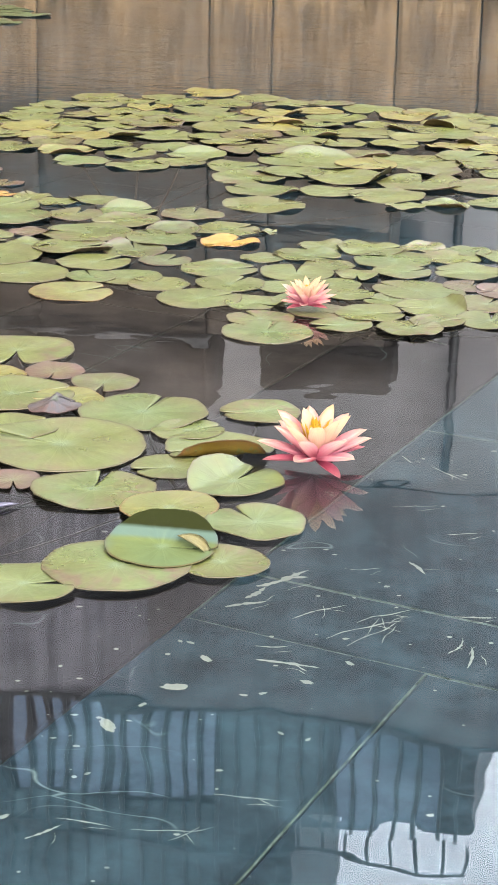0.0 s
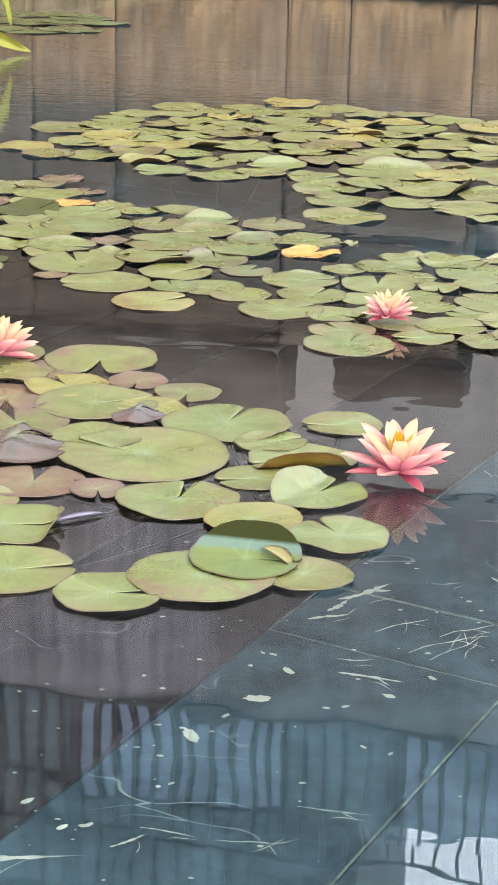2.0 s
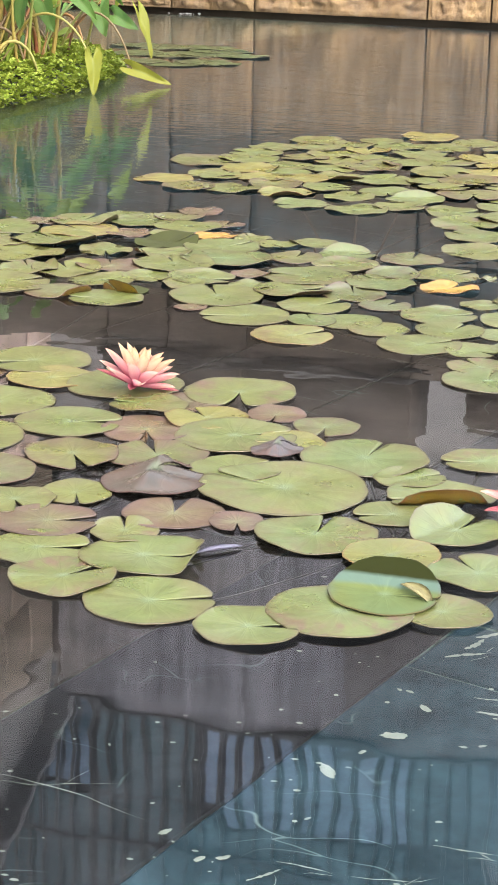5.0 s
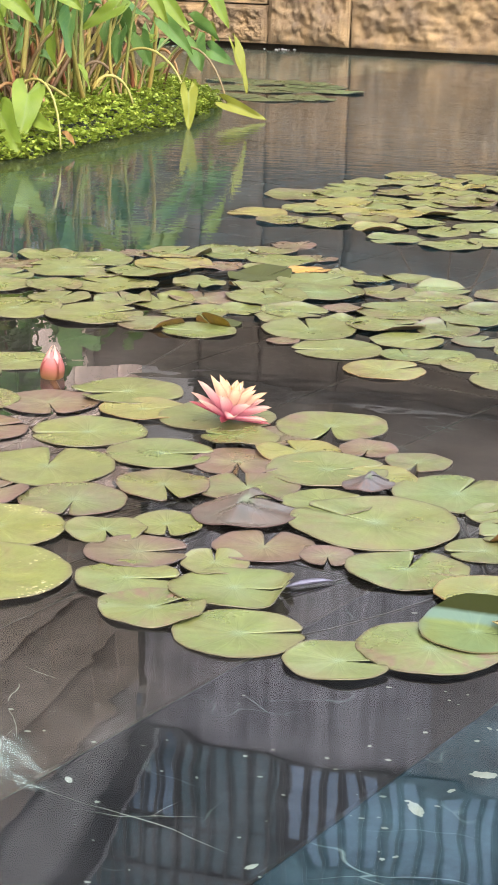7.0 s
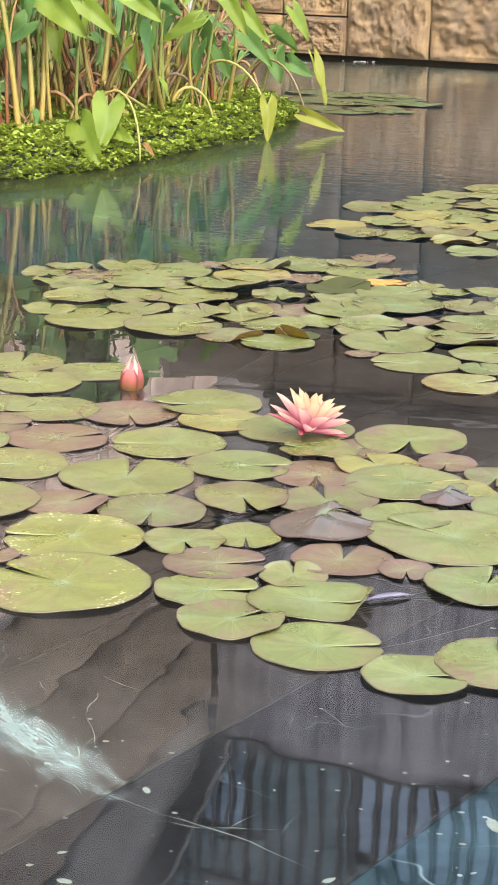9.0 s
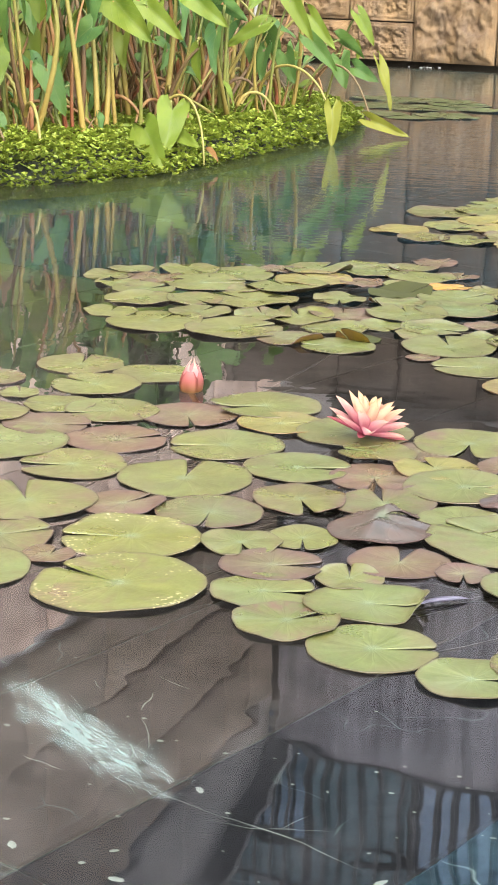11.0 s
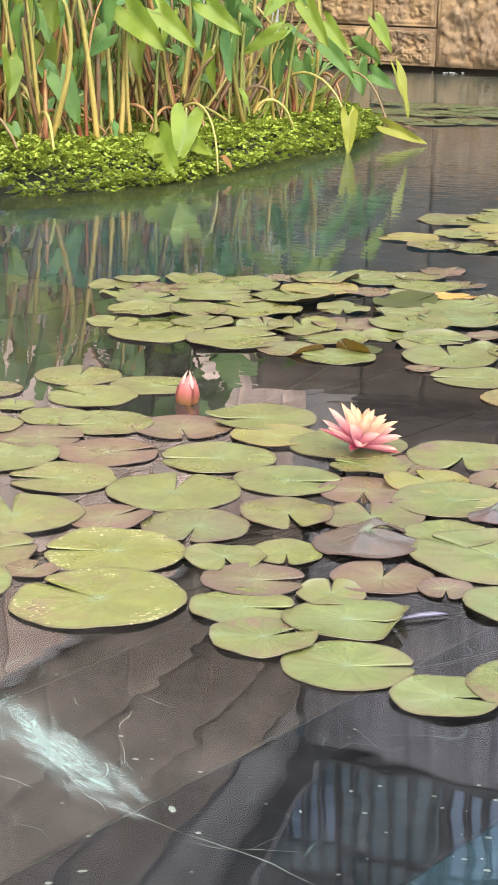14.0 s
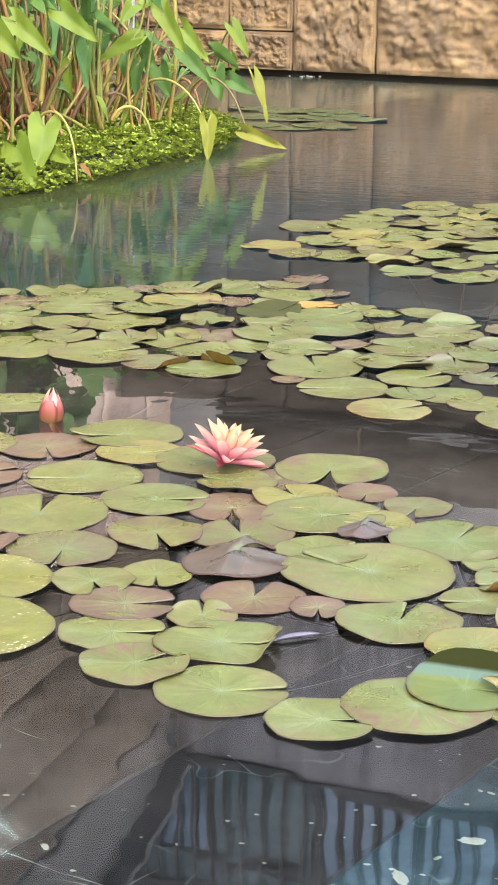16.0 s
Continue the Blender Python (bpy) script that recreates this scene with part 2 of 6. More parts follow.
    link(t, span(t, noise_tex(t, oc, 7, 4), 0.3, 0.7, gloss - 0.14, gloss + 0.2), b.inputs["Roughness"])
    b.inputs["Specular IOR Level"].default_value = 0.03 if sheen_and_shade else 0.08 if name == "pad_crumpled" else 0.24
    relief(t, b, mixed(t, 0.55, arith(t, "MULTIPLY", line, 0.03), mixed(t, 0.7, noise_tex(t, oc, 26, 3), noise_tex(t, oc, 8, 2))), 0.6, 0.011)
    return m


PAD = {
    "green": pad_mat("pad_green", (0.0488, 0.0549, 0.0151), (0.0311, 0.0233, 0.0104), (0.0492, 0.0350, 0.0143), 0.55),
    "yellowing": pad_mat("pad_yellow", (0.0663, 0.0632, 0.0166), (0.0619, 0.0345, 0.0138), (0.0686, 0.0521, 0.0151), 0.5),
    "mottled": pad_mat("pad_mottled", (0.0455, 0.0466, 0.0140), (0.0303, 0.0151, 0.0109), (0.0371, 0.0207, 0.0151), 0.75),
    "bronze": pad_mat("pad_bronze", (0.046, 0.031, 0.0165), (0.020, 0.011, 0.009), (0.044, 0.021, 0.0165), 0.8, (0.056, 0.046, 0.024)),
    "spotted": pad_mat("pad_spotted", (0.0559, 0.0549, 0.0114), (0.0358, 0.0274, 0.0109), (0.0578, 0.0508, 0.0151), 0.4, spots=True),
    "orange": pad_mat("pad_orange", (0.1472, 0.0848, 0.0128), (0.0765, 0.0304, 0.0118), (0.1018, 0.0442, 0.0205), 0.4, (0.1018, 0.0714, 0.0304)),
    "crumpled": pad_mat("pad_crumpled", (0.030, 0.025, 0.021), (0.022, 0.012, 0.010), (0.038, 0.022, 0.016), 0.8, (0.040, 0.038, 0.034), gloss=0.30),
    "raised": pad_mat("pad_raised", (0.0451, 0.0530, 0.0174), (0.0338, 0.0253, 0.0113), (0.0479, 0.0422, 0.0155), 0.3, gloss=0.6, sheen_and_shade=True),
    # darker copy of the green pad, with shade in its colour, for far back
    "shaded": pad_mat("pad_shaded", (0.0298, 0.0389, 0.0136), (0.0180, 0.0150, 0.0076), (0.0357, 0.0357, 0.0136), 0.4),
}
M_UNDER = pad_mat("pad_underside", (0.0256, 0.0237, 0.0061), (0.0339, 0.0170, 0.0086), (0.0374, 0.0186, 0.0086), 0.6, (0.0406, 0.0339, 0.0118))
M_PALE = pad_mat("pad_pale_underside", (0.0781, 0.0746, 0.0205), (0.0678, 0.0426, 0.0170), (0.0883, 0.0781, 0.0339), 0.6, (0.0848, 0.0765, 0.0339))
M_UNDERORANGE = pad_mat("pad_rusty_underside", (0.0752, 0.0480, 0.0058), (0.0509, 0.0205, 0.0086), (0.0611, 0.0256, 0.0067), 0.6, (0.0576, 0.0374, 0.0118))
M_CREAM = pad_mat("pad_cream", (0.1664, 0.1376, 0.0544), (0.1472, 0.1088, 0.0448), (0.1600, 0.1280, 0.0480), 0.3, (0.1792, 0.1536, 0.0704), flecks=0.0)
PAD["deep"] = stone_like("pad_deep_green", (0.0096, 0.0122, 0.0013), (0.0166, 0.0211, 0.0026), (0.0192, 0.0160, 0.0038), 9, 0.75, 0.25, 0.002, gloss=0.12)


def leaf_mat(name, base, tip, rough=0.5):
    m, t, nn, b = node_mat(name)
    uv = nn.new("ShaderNodeSeparateXYZ")
    link(t, coords(t, "UV"), uv.inputs[0])
    rnd = by_object(t)
    c = mixed(t, span(t, noise_tex(t, coords(t), 9, 4), 0.3, 0.7), base, tip)
    c = mixed(t, arith(t, "MULTIPLY", rnd, 0.6), c, tip)
    # midrib and side veins
    rib = span(t, arith(t, "ABSOLUTE", arith(t, "SUBTRACT", uv.outputs[0], 0.5)), 0.0, 0.035, 0.6, 0.0)
    side = arith(t, "ADD", arith(t, "MULTIPLY", uv.outputs[1], 46.0), arith(t, "MULTIPLY", arith(t, "ABSOLUTE", arith(t, "SUBTRACT", uv.outputs[0], 0.5)), -30.0))
    side = span(t, arith(t, "SINE", side), 0.86, 1.0, 0.0, 0.3)
    c = mixed(t, arith(t, "MAXIMUM", rib, side), c, (0.0832, 0.0992, 0.0352))
    link(t, c, b.inputs["Base Color"])
    b.inputs["Roughness"].default_value = rough
    b.inputs["Specular IOR Level"].default_value = 0.15
    thin = nn.new("ShaderNodeBsdfTranslucent")
    link(t, c, thin.inputs[0])
    both = nn.new("ShaderNodeMixShader")
    both.inputs[0].default_value = 0.35
    link(t, b.outputs[0], both.inputs[1])
    link(t, thin.outputs[0], both.inputs[2])
    link(t, both.outputs[0], nn["Material Output"].inputs[0])
    relief(t, b, side, 0.3, 0.003)
    return m


M_TARO = leaf_mat("taro_leaf", (0.020, 0.056, 0.020), (0.055, 0.098, 0.018))
M_TAROLIGHT = leaf_mat("taro_leaf_pale", (0.0475, 0.0806, 0.0086), (0.0900, 0.1152, 0.0130))
M_TAROYELLOW = leaf_mat("taro_leaf_yellow", (0.0960, 0.1075, 0.0115), (0.1152, 0.1114, 0.0154))
M_TARODRY = leaf_mat("dry_leaf", (0.1056, 0.0422, 0.0115), (0.1190, 0.0634, 0.0192), 0.7)


def stalk_mat(name, low, high, size):
    m, t, nn, b = node_mat(name)
    uv = nn.new("ShaderNodeSeparateXYZ")
    link(t, coords(t, "UV"), uv.inputs[0])
    c = mixed(t, span(t, uv.outputs[1], 0.05, size), low, high)
    c = mixed(t, span(t, noise_tex(t, coords(t), 30, 4), 0.45, 0.75, 0.0, 0.5), c, tuple(0.5 * v for v in low))
    link(t, c, b.inputs["Base Color"])
    b.inputs["Roughness"].default_value = 0.45
    b.inputs["Specular IOR Level"].default_value = 0.12
    return m


M_STALK = [
    stalk_mat("stalk_green", (0.0933, 0.0892, 0.0181), (0.0690, 0.0811, 0.0243), 0.6),
    stalk_mat("stalk_gold", (0.1425, 0.0964, 0.0231), (0.1151, 0.1058, 0.0300), 0.7),
    stalk_mat("stalk_red", (0.1064, 0.0271, 0.0135), (0.1160, 0.0619, 0.0231), 0.5),
    stalk_mat("stalk_brown", (0.0557, 0.0278, 0.0138), (0.0755, 0.0515, 0.0237), 0.8),
]

M_PADSTALK = stalk_mat("pad_stalk", (0.006, 0.005, 0.004), (0.009, 0.008, 0.005), 0.8)
# small-leaved ground cover
M_COVER, ct, cnn, cb = node_mat("ground_cover")
isl = cnn.new("ShaderNodeNewGeometry").outputs["Random Per Island"]
cc = mixed(ct, span(ct, isl, 0, 1), (0.085, 0.118, 0.011), (0.160, 0.182, 0.024))
cc = mixed(ct, span(ct, noise_tex(ct, coords(ct), 3.0, 3), 0.5, 0.75, 0, 0.5), cc, (0.0288, 0.0416, 0.0096))
link(ct, cc, cb.inputs["Base Color"])
cb.inputs["Roughness"].default_value = 0.5
cb.inputs["Specular IOR Level"].default_value = 0.15
cthin = cnn.new("ShaderNodeBsdfTranslucent")
link(ct, cc, cthin.inputs[0])
cboth = cnn.new("ShaderNodeMixShader")
cboth.inputs[0].default_value = 0.35
link(ct, cb.outputs[0], cboth.inputs[1])
link(ct, cthin.outputs[0], cboth.inputs[2])
link(ct, cboth.outputs[0], cnn["Material Output"].inputs[0])


def petal_mat(name, low, mid, tip):
    """Petal: pink at the base to peach and cream at the tip, fine lengthwise veins."""
    m, t, nn, b = node_mat(name)
    uv = nn.new("ShaderNodeSeparateXYZ")
    link(t, coords(t, "UV"), uv.inputs[0])
    c = mixed(t, span(t, uv.outputs[1], 0.08, 0.50), low, mid)
    c = mixed(t, span(t, uv.outputs[1], 0.50, 0.95), c, tip)
    vein = span(t, arith(t, "SINE", arith(t, "MULTIPLY", uv.outputs[0], 60.0)), 0.5, 1.0, 0.0, 0.22)
    c = mixed(t, vein, c, low)
    link(t, c, b.inputs["Base Color"])
    b.inputs["Roughness"].default_value = 0.5
    thin = nn.new("ShaderNodeBsdfTranslucent")
    link(t, c, thin.inputs[0])
    both = nn.new("ShaderNodeMixShader")
    both.inputs[0].default_value = 0.55
    link(t, b.outputs[0], both.inputs[1])
    link(t, thin.outputs[0], both.inputs[2])
    link(t, both.outputs[0], nn["Material Output"].inputs[0])
    return m


M_PETAL_OUT = petal_mat("petal_pink", (0.50, 0.115, 0.185), (0.54, 0.250, 0.265), (0.56, 0.400, 0.310))
M_PETAL_IN = petal_mat("petal_peach", (0.52, 0.205, 0.225), (0.56, 0.350, 0.255), (0.58, 0.440, 0.280))
M_SEPAL = petal_mat("sepal", (0.34, 0.045, 0.085), (0.38, 0.085, 0.125), (0.40, 0.145, 0.150))
M_STAMEN = petal_mat("stamen", (0.42, 0.190, 0.012), (0.44, 0.240, 0.012), (0.46, 0.300, 0.022))
M_BUDSEPAL = petal_mat("bud_sepal", (0.22, 0.130, 0.036), (0.36, 0.110, 0.095), (0.42, 0.190, 0.190))
M_SCRAP = stone_like("lilac_scrap", (0.0704, 0.0640, 0.0960), (0.1344, 0.1280, 0.1664), (0.0960, 0.0864, 0.1056), 30, 0.5, 0.2, 0.001)
M_BITS = stone_like("pale_bits", (0.0720, 0.0832, 0.0736), (0.1152, 0.1216, 0.1056), (0.0880, 0.0928, 0.0720), 30, 0.8, 0.2, 0.001, gloss=0.03)

# tinted glass of the upper storey
M_GLASS, gt, gnn, gb = node_mat("blue_glass")
gc = mixed(gt, span(gt, noise_tex(gt, coords(gt), 0.6, 3), 0.38, 0.58), (0.0150, 0.0310, 0.0430), (0.1150, 0.1480, 0.1920))
link(gt, gc, gb.inputs["Base Color"])
gb.inputs["Roughness"].default_value = 0.08
gb.inputs["Metallic"].default_value = 0.85

# brushed mineral bloom on the pond floor: patchy, thinning out to its edges
M_STAIN, st_t, st_n, st_b = node_mat("mineral_bloom")
st_b.inputs["Base Color"].default_value = (0.100, 0.122, 0.115, 1)
st_b.inputs["Roughness"].default_value = 0.9
st_b.inputs["Specular IOR Level"].default_value = 0.03
st_co = coords(st_t)
st_uv = st_n.new("ShaderNodeSeparateXYZ")
link(st_t, coords(st_t, "UV"), st_uv.inputs[0])
streaks = noise_tex(st_t, st_co, 16, 7, 0.72, (0.9, 3.6, 1), 0.8)
rim_in = span(st_t, st_uv.outputs[1], 0.1, 1.0, 0.26, -0.13)
link(st_t, span(st_t, arith(st_t, "ADD", streaks, rim_in), 0.50, 0.72, 0.0, 0.75), st_b.inputs["Alpha"])
M_WHITE = stone_like("white_paint", (0.1280, 0.1248, 0.1184), (0.1664, 0.1632, 0.1568), (0.1088, 0.1024, 0.0896), 5, 0.6, 0.2, 0.001)


# ---- building helpers ----
def part(name, bm, material, parent=None, label="", smooth=True):
    """Links a bmesh as one mesh object, under a thing or part if one is given."""
    me = bpy.data.meshes.new(name)
    bm.to_mesh(me)
    bm.free()
    for mt in material if isinstance(material, (list, tuple)) else (material,):
        me.materials.append(mt)
    if smooth:
        me.shade_smooth()
    ob = new(name, me)
    if parent:
        ob.parent = parent
    if label:
        tagged(ob, label)
    return ob


def box(bm, x0, x1, y0, y1, z0, z1, m=None):
    vs = [bm.verts.new((x, y, z)) for z in (z0, z1) for x, y in ((x0, y0), (x1, y0), (x1, y1), (x0, y1))]
    if m is not None:
        for v in vs:
            v.co = m @ v.co
    for f in ((3, 2, 1, 0), (4, 5, 6, 7), (0, 1, 5, 4), (1, 2, 6, 5), (2, 3, 7, 6), (3, 0, 4, 7)):
        bm.faces.new([vs[i] for i in f])
    return bm


def boxed(*args):
    return box(bmesh.new(), *args)


def tube(bm, pts, r0, r1, sides=6):
    """A tapered tube along points, with UV v along its length."""
    uv = bm.loops.layers.uv.verify()
    rings, n = [], len(pts)
    for i, p in enumerate(pts):
        d = (pts[min(i + 1, n - 1)] - pts[max(i - 1, 0)]).normalized()
        side = d.cross(Vector((0.3, 0.2, 1))).normalized() if abs(d.z) < 0.95 else d.cross(Vector((1, 0, 0))).normalized()
        up = side.cross(d)
        r = r0 + (r1 - r0) * i / (n - 1)
        rings.append([bm.verts.new(p + r * (math.cos(a) * side + math.sin(a) * up)) for a in (2 * math.pi * k / sides for k in range(sides))])
    for i in range(n - 1):
        for k in range(sides):
            f = bm.faces.new((rings[i][k], rings[i][(k + 1) % sides], rings[i + 1][(k + 1) % sides], rings[i + 1][k]))
            for lp, v in zip(f.loops, (i, i, i + 1, i + 1)):
                lp[uv].uv = (k / sides, v / (n - 1))
    bm.faces.new(rings[0][::-1])
    bm.faces.new(rings[-1])
    return bm


def bezier(ps, n=10):
    out = []
    for i in range(n + 1):
        q, t = [Vector(p) for p in ps], i / n
        while len(q) > 1:
            q = [a.lerp(b, t) for a, b in zip(q, q[1:])]
        out.append(q[0])
    return out


# the long wall lies along this frame: u to the right along it, v away from the pond
LONG = Matrix.Translation((0, 12.25, 0)) @ Matrix.Rotation(math.atan2(-0.17, 1), 4, "Z")

# ---- ground, pool floor, water ----
bm = bmesh.new()
for x0, x1, y0, y1 in ((-400, 400, -400, 0.9), (-400, 400, 24, 400), (-400, -9, 0.9, 24), (9, 400, 0.9, 24)):
    bm.faces.new([bm.verts.new(p) for p in ((x0, y0, 0.1), (x1, y0, 0.1), (x1, y1, 0.1), (x0, y1, 0.1))])
for a, b in (((-9, 0.9), (9, 0.9)), ((9, 0.9), (9, 24)), ((9, 24), (-9, 24)), ((-9, 24), (-9, 0.9))):
    bm.faces.new([bm.verts.new(p) for p in ((*a, 0.1), (*a, -0.34), (*b, -0.34), (*b, 0.1))])
tagged(part("ground", bm, M_PAVE, None, "grey paved ground round the pond", False), category="ground", kind="structure")

floor_ob = part("floor", boxed(-9, 9, 0.9, 24, -0.36, -0.3045), M_JOINT, None, "dark marble pond floor under clear water with pale joints", False)
tagged(floor_ob, category="pond floor", kind="structure")

bm = bmesh.new()
bmesh.ops.create_grid(bm, x_segments=6, y_segments=6, size=1, matrix=Matrix.Translation((0, 12.45, 0)) @ Matrix.Diagonal((9, 11.55, 1, 1)))
water = tagged(part("water", bm, M_WATER, None, "still clear pond water reflecting the courtyard walls"), category="water", kind="structure")
water.visible_shadow = False

# ---- the sandstone walls ----
def rock_face(w, h, d, seed, nx, nz, rough):
    """A split-faced block: flat back and sides, a rough front towards -y, chamfered arrises."""
    bm = bmesh.new()
    grid = []
    for j in range(nz + 1):
        row = []
        for i in range(nx + 1):
            x, z = w * i / nx, h * j / nz
            e = min(min(i, nx - i) / nx * w, min(j, nz - j) / nz * h)
            p = Vector((x * 2.2 + seed * 7.3, z * 2.2, seed * 3.1))
            big = noise.fractal(p * 0.8, 0.8, 2.1, 2)
            chip = noise.fractal(p * 2.4 + Vector((9, 4, 2)), 0.7, 2.2, 3)
            y = -rough * (0.6 * big + 0.7 * (math.floor(chip * 4) / 4 + 0.3 * chip) + 0.35 * noise.fractal(p * 11.0, 0.5, 2.2, 3))
            y = y * min(1.0, e / 0.06) - (0.012 if e > 0.02 else 0.0)
            row.append(bm.verts.new((x, y, z)))
        grid.append(row)
    for j in range(nz):
        for i in range(nx):
            bm.faces.new((grid[j][i], grid[j][i + 1], grid[j + 1][i + 1], grid[j + 1][i]))
    back = [bm.verts.new(p) for p in ((0, d, 0), (w, d, 0), (w, d, h), (0, d, h))]
    bm.faces.new(back[::-1])
    for edge, (a, b) in ((grid[0], (0, 1)), ([r[-1] for r in grid], (1, 2)), (grid[-1][::-1], (2, 3)), ([r[0] for r in grid][::-1], (3, 0))):
        bm.faces.new([*edge[::-1], back[a], back[b]])
    return bm


wall_north = part("wall_north", box(bmesh.new(), -4.6, 9.0, 0.12, 0.5, -0.31, 1.30, LONG), M_SANDDARK, None, "rough split-faced golden sandstone wall behind the pond", False)
tagged(wall_north, category="wall", kind="structure")
part("core", box(bmesh.new(), -4.2, 0.28, 0.13, 0.49, 1.31, 2.30, LONG), M_SANDDARK, wall_north, "", False)
JOINTS = (-4.45, -3.95, -3.13, -2.67, -2.09, -0.935, -0.525, 0.27, 0.79, 1.9, 2.7, 3.9)
k = 0
for r, (z0, z1) in enumerate(((0.03, 0.74), (0.75, 1.53), (1.54, 2.30))):
    for a, b in zip(JOINTS, JOINTS[1:]):
        if r and a > 0.2 and r > 1:
            continue
        k += 1
        if a == JOINTS[1] and r == 0 or a == JOINTS[2] and r == 0:
            spans = ((z0, 0.275), (0.285, z1))
        else:
            spans = ((z0, min(z1, 1.28) if a > 0.2 else z1),)
        for s0, s1 in spans:
            fine = r == 0
            ob = part("stone_block", rock_face(b - a - 0.014, s1 - s0, 0.11, k + s0, 70 if fine else 14, 54 if fine else 10, 0.050 if fine else 0.025), M_SAND if r == 0 else M_SANDGREY, wall_north)
            ob.matrix_world = LONG @ Matrix.Translation((a + 0.007, 0.0, s0))
# coping blocks on the wall's top, with a gap between them
for n, (a, b, z0, z1) in enumerate(((-3.14, -2.1, 2.36, 2.80), (-2.09, -0.90, 2.36, 2.80), (-0.545, 0.31, 2.31, 2.62))):
    bm = box(bmesh.new(), a, b, -0.05, 0.45, z0, z1)
    bmesh.ops.bevel(bm, geom=bm.edges[:], offset=0.02, segments=2, affect="EDGES")
    ob = part("coping_block", bm, M_SANDDARK, wall_north, "dark brown stone block on the wall's top")
    ob.matrix_world = LONG
ob = part("ledge", box(bmesh.new(), -3.16, -0.90, -0.09, 0.47, 2.305, 2.355), M_DARK, wall_north, "thin dark ledge")
ob.matrix_world = LONG

# the side wall runs towards the viewer from the far corner
SIDE = Matrix.Translation((-3.94, 14.95, 0)) @ Matrix.Rotation(radians(-90 + 3.2), 4, "Z")
wall_west = part("wall_west", box(bmesh.new(), 0, 13.0, -0.6, -0.14, -0.31, 6.05, SIDE), M_PARAPET, None, "tall brown stone wall along the pond's side", False)
tagged(wall_west, category="wall", kind="structure")
RISE = math.tan(radians(8.0))  # the beds of stone climb towards the far corner
SHEAR = Matrix.Identity(4)
SHEAR[2][0] = -RISE
for r in range(-1, 12):
    u = 0.02 + 0.45 * (r % 2)
    while u < 12.9:
        w = random.choice((0.9, 1.15, 1.4))
        z0 = 0.62 * r + RISE * 1.2 - 0.19
        if -0.45 < z0 - RISE * u and z0 + 0.6 - RISE * (u + w) < 6.05 and z0 - RISE * u + 0.62 < 6.2:
            k += 1
            ob = part("stone_block", rock_face(w - 0.02, 0.545 if r == 5 else 0.58 if r == 8 else 0.613, 0.1, k, 12, 8, 0.012), M_PARAPET if r > 8 else M_WING if r > 5 else M_WINGPINK if r > 2 else M_SAND, wall_west)
            flip = Matrix.Translation((min(u + w, 12.95), -0.12, z0)) @ Matrix.Rotation(math.pi, 4, "Z")
            ob.data.transform(SHEAR @ flip)
            ob.matrix_world = SIDE
        u += w
ob = part("wall_cap", box(bmesh.new(), -0.3, 13.0, -0.65, 0.06, 6.052, 6.14, SIDE), M_CONC, wall_west, "pale stone capping", False)

# the set-back storeys behind the long wall
BACK = LONG @ Matrix.Translation((0, 2.0, 0))
house = tagged(new("house"), "grey rendered house with a glazed upper storey behind the wall", "house")
part("lower_wall", box(bmesh.new(), -4.6, 9, 0, 0.4, -0.31, 3.92, BACK), M_CONC, house, "pale grey concrete wall", False)
part("upper_wall", box(bmesh.new(), -1.85, 9, -0.028, 0.4, 3.925, 6.0, BACK), M_CLAD2, house, "dark brown render", False)
part("upper_wall", box(bmesh.new(), -4.4, -1.852, -0.03, 0.4, 3.925, 6.0, BACK), M_CLAD, house, "dark grey streaked render", False)
part("cornice", box(bmesh.new(), -4.3, 9, -0.07, 0.5, 6.002, 6.06, BACK), M_DARK, house, "dark roof edge", False)
part("terrace", box(bmesh.new(), -4.6, 0.28, -1.5, -0.01, 2.0, 2.26, BACK), M_CONC, house, "", False)
part("roof", box(bmesh.new(), -8, 9, 0.51, 3.0, 5.9, 6.04, BACK), M_PAVE, house, "", False)
bm = bmesh.new()
tube(bm, [BACK @ Vector(p) for p in ((0.51, -0.12, -0.3), (0.51, -0.12, 2.0), (0.53, -0.12, 2.9), (0.51, -0.12, 3.76))], 0.035, 0.035, 8)
part("downpipe", bm, M_DARK, house, "dark grey downpipe")
GLAZED = LONG @ Matrix.Translation((0, 5.0, 0))
glazed = tagged(part("glazed_storey", box(bmesh.new(), -9, 0.66, 0.1, 3, -0.31, 8.6, GLAZED), M_DARK, None, "blue-glazed upper storey with dark vertical bars", False), category="building")
part("tower", box(bmesh.new(), -9, -1.2, 0.09, 3, 8.602, 13.2, GLAZED), M_DARK, glazed, "", False)
M_GLASS2 = M_GLASS.copy()
M_GLASS2.name = "dark_glass"
g2 = M_GLASS2.node_tree.nodes["Principled BSDF"]
for lk in list(g2.inputs["Base Color"].links):
    M_GLASS2.node_tree.links.remove(lk)
g2.inputs["Base Color"].default_value = (0.040, 0.068, 0.078, 1)
g2.inputs["Metallic"].default_value = 0.4
u = -8.8
n = 0
while u < 0.4:
    for z0, z1, right in ((6.2, 8.58, 0.64), (8.65, 11.0, -1.22), (11.05, 13.1, -1.22)):
        if u + 1.1 > right + 0.3:
            continue
        dim = n in (3, 6) or z0 > 8
        part("pane", box(bmesh.new(), u + 0.02, min(u + 1.10, right), 0.05, 0.08, z0, z1, GLAZED), M_GLASS2 if dim else M_GLASS, glazed, "", False)
    u += 1.14
    n += 1
u = -8.8
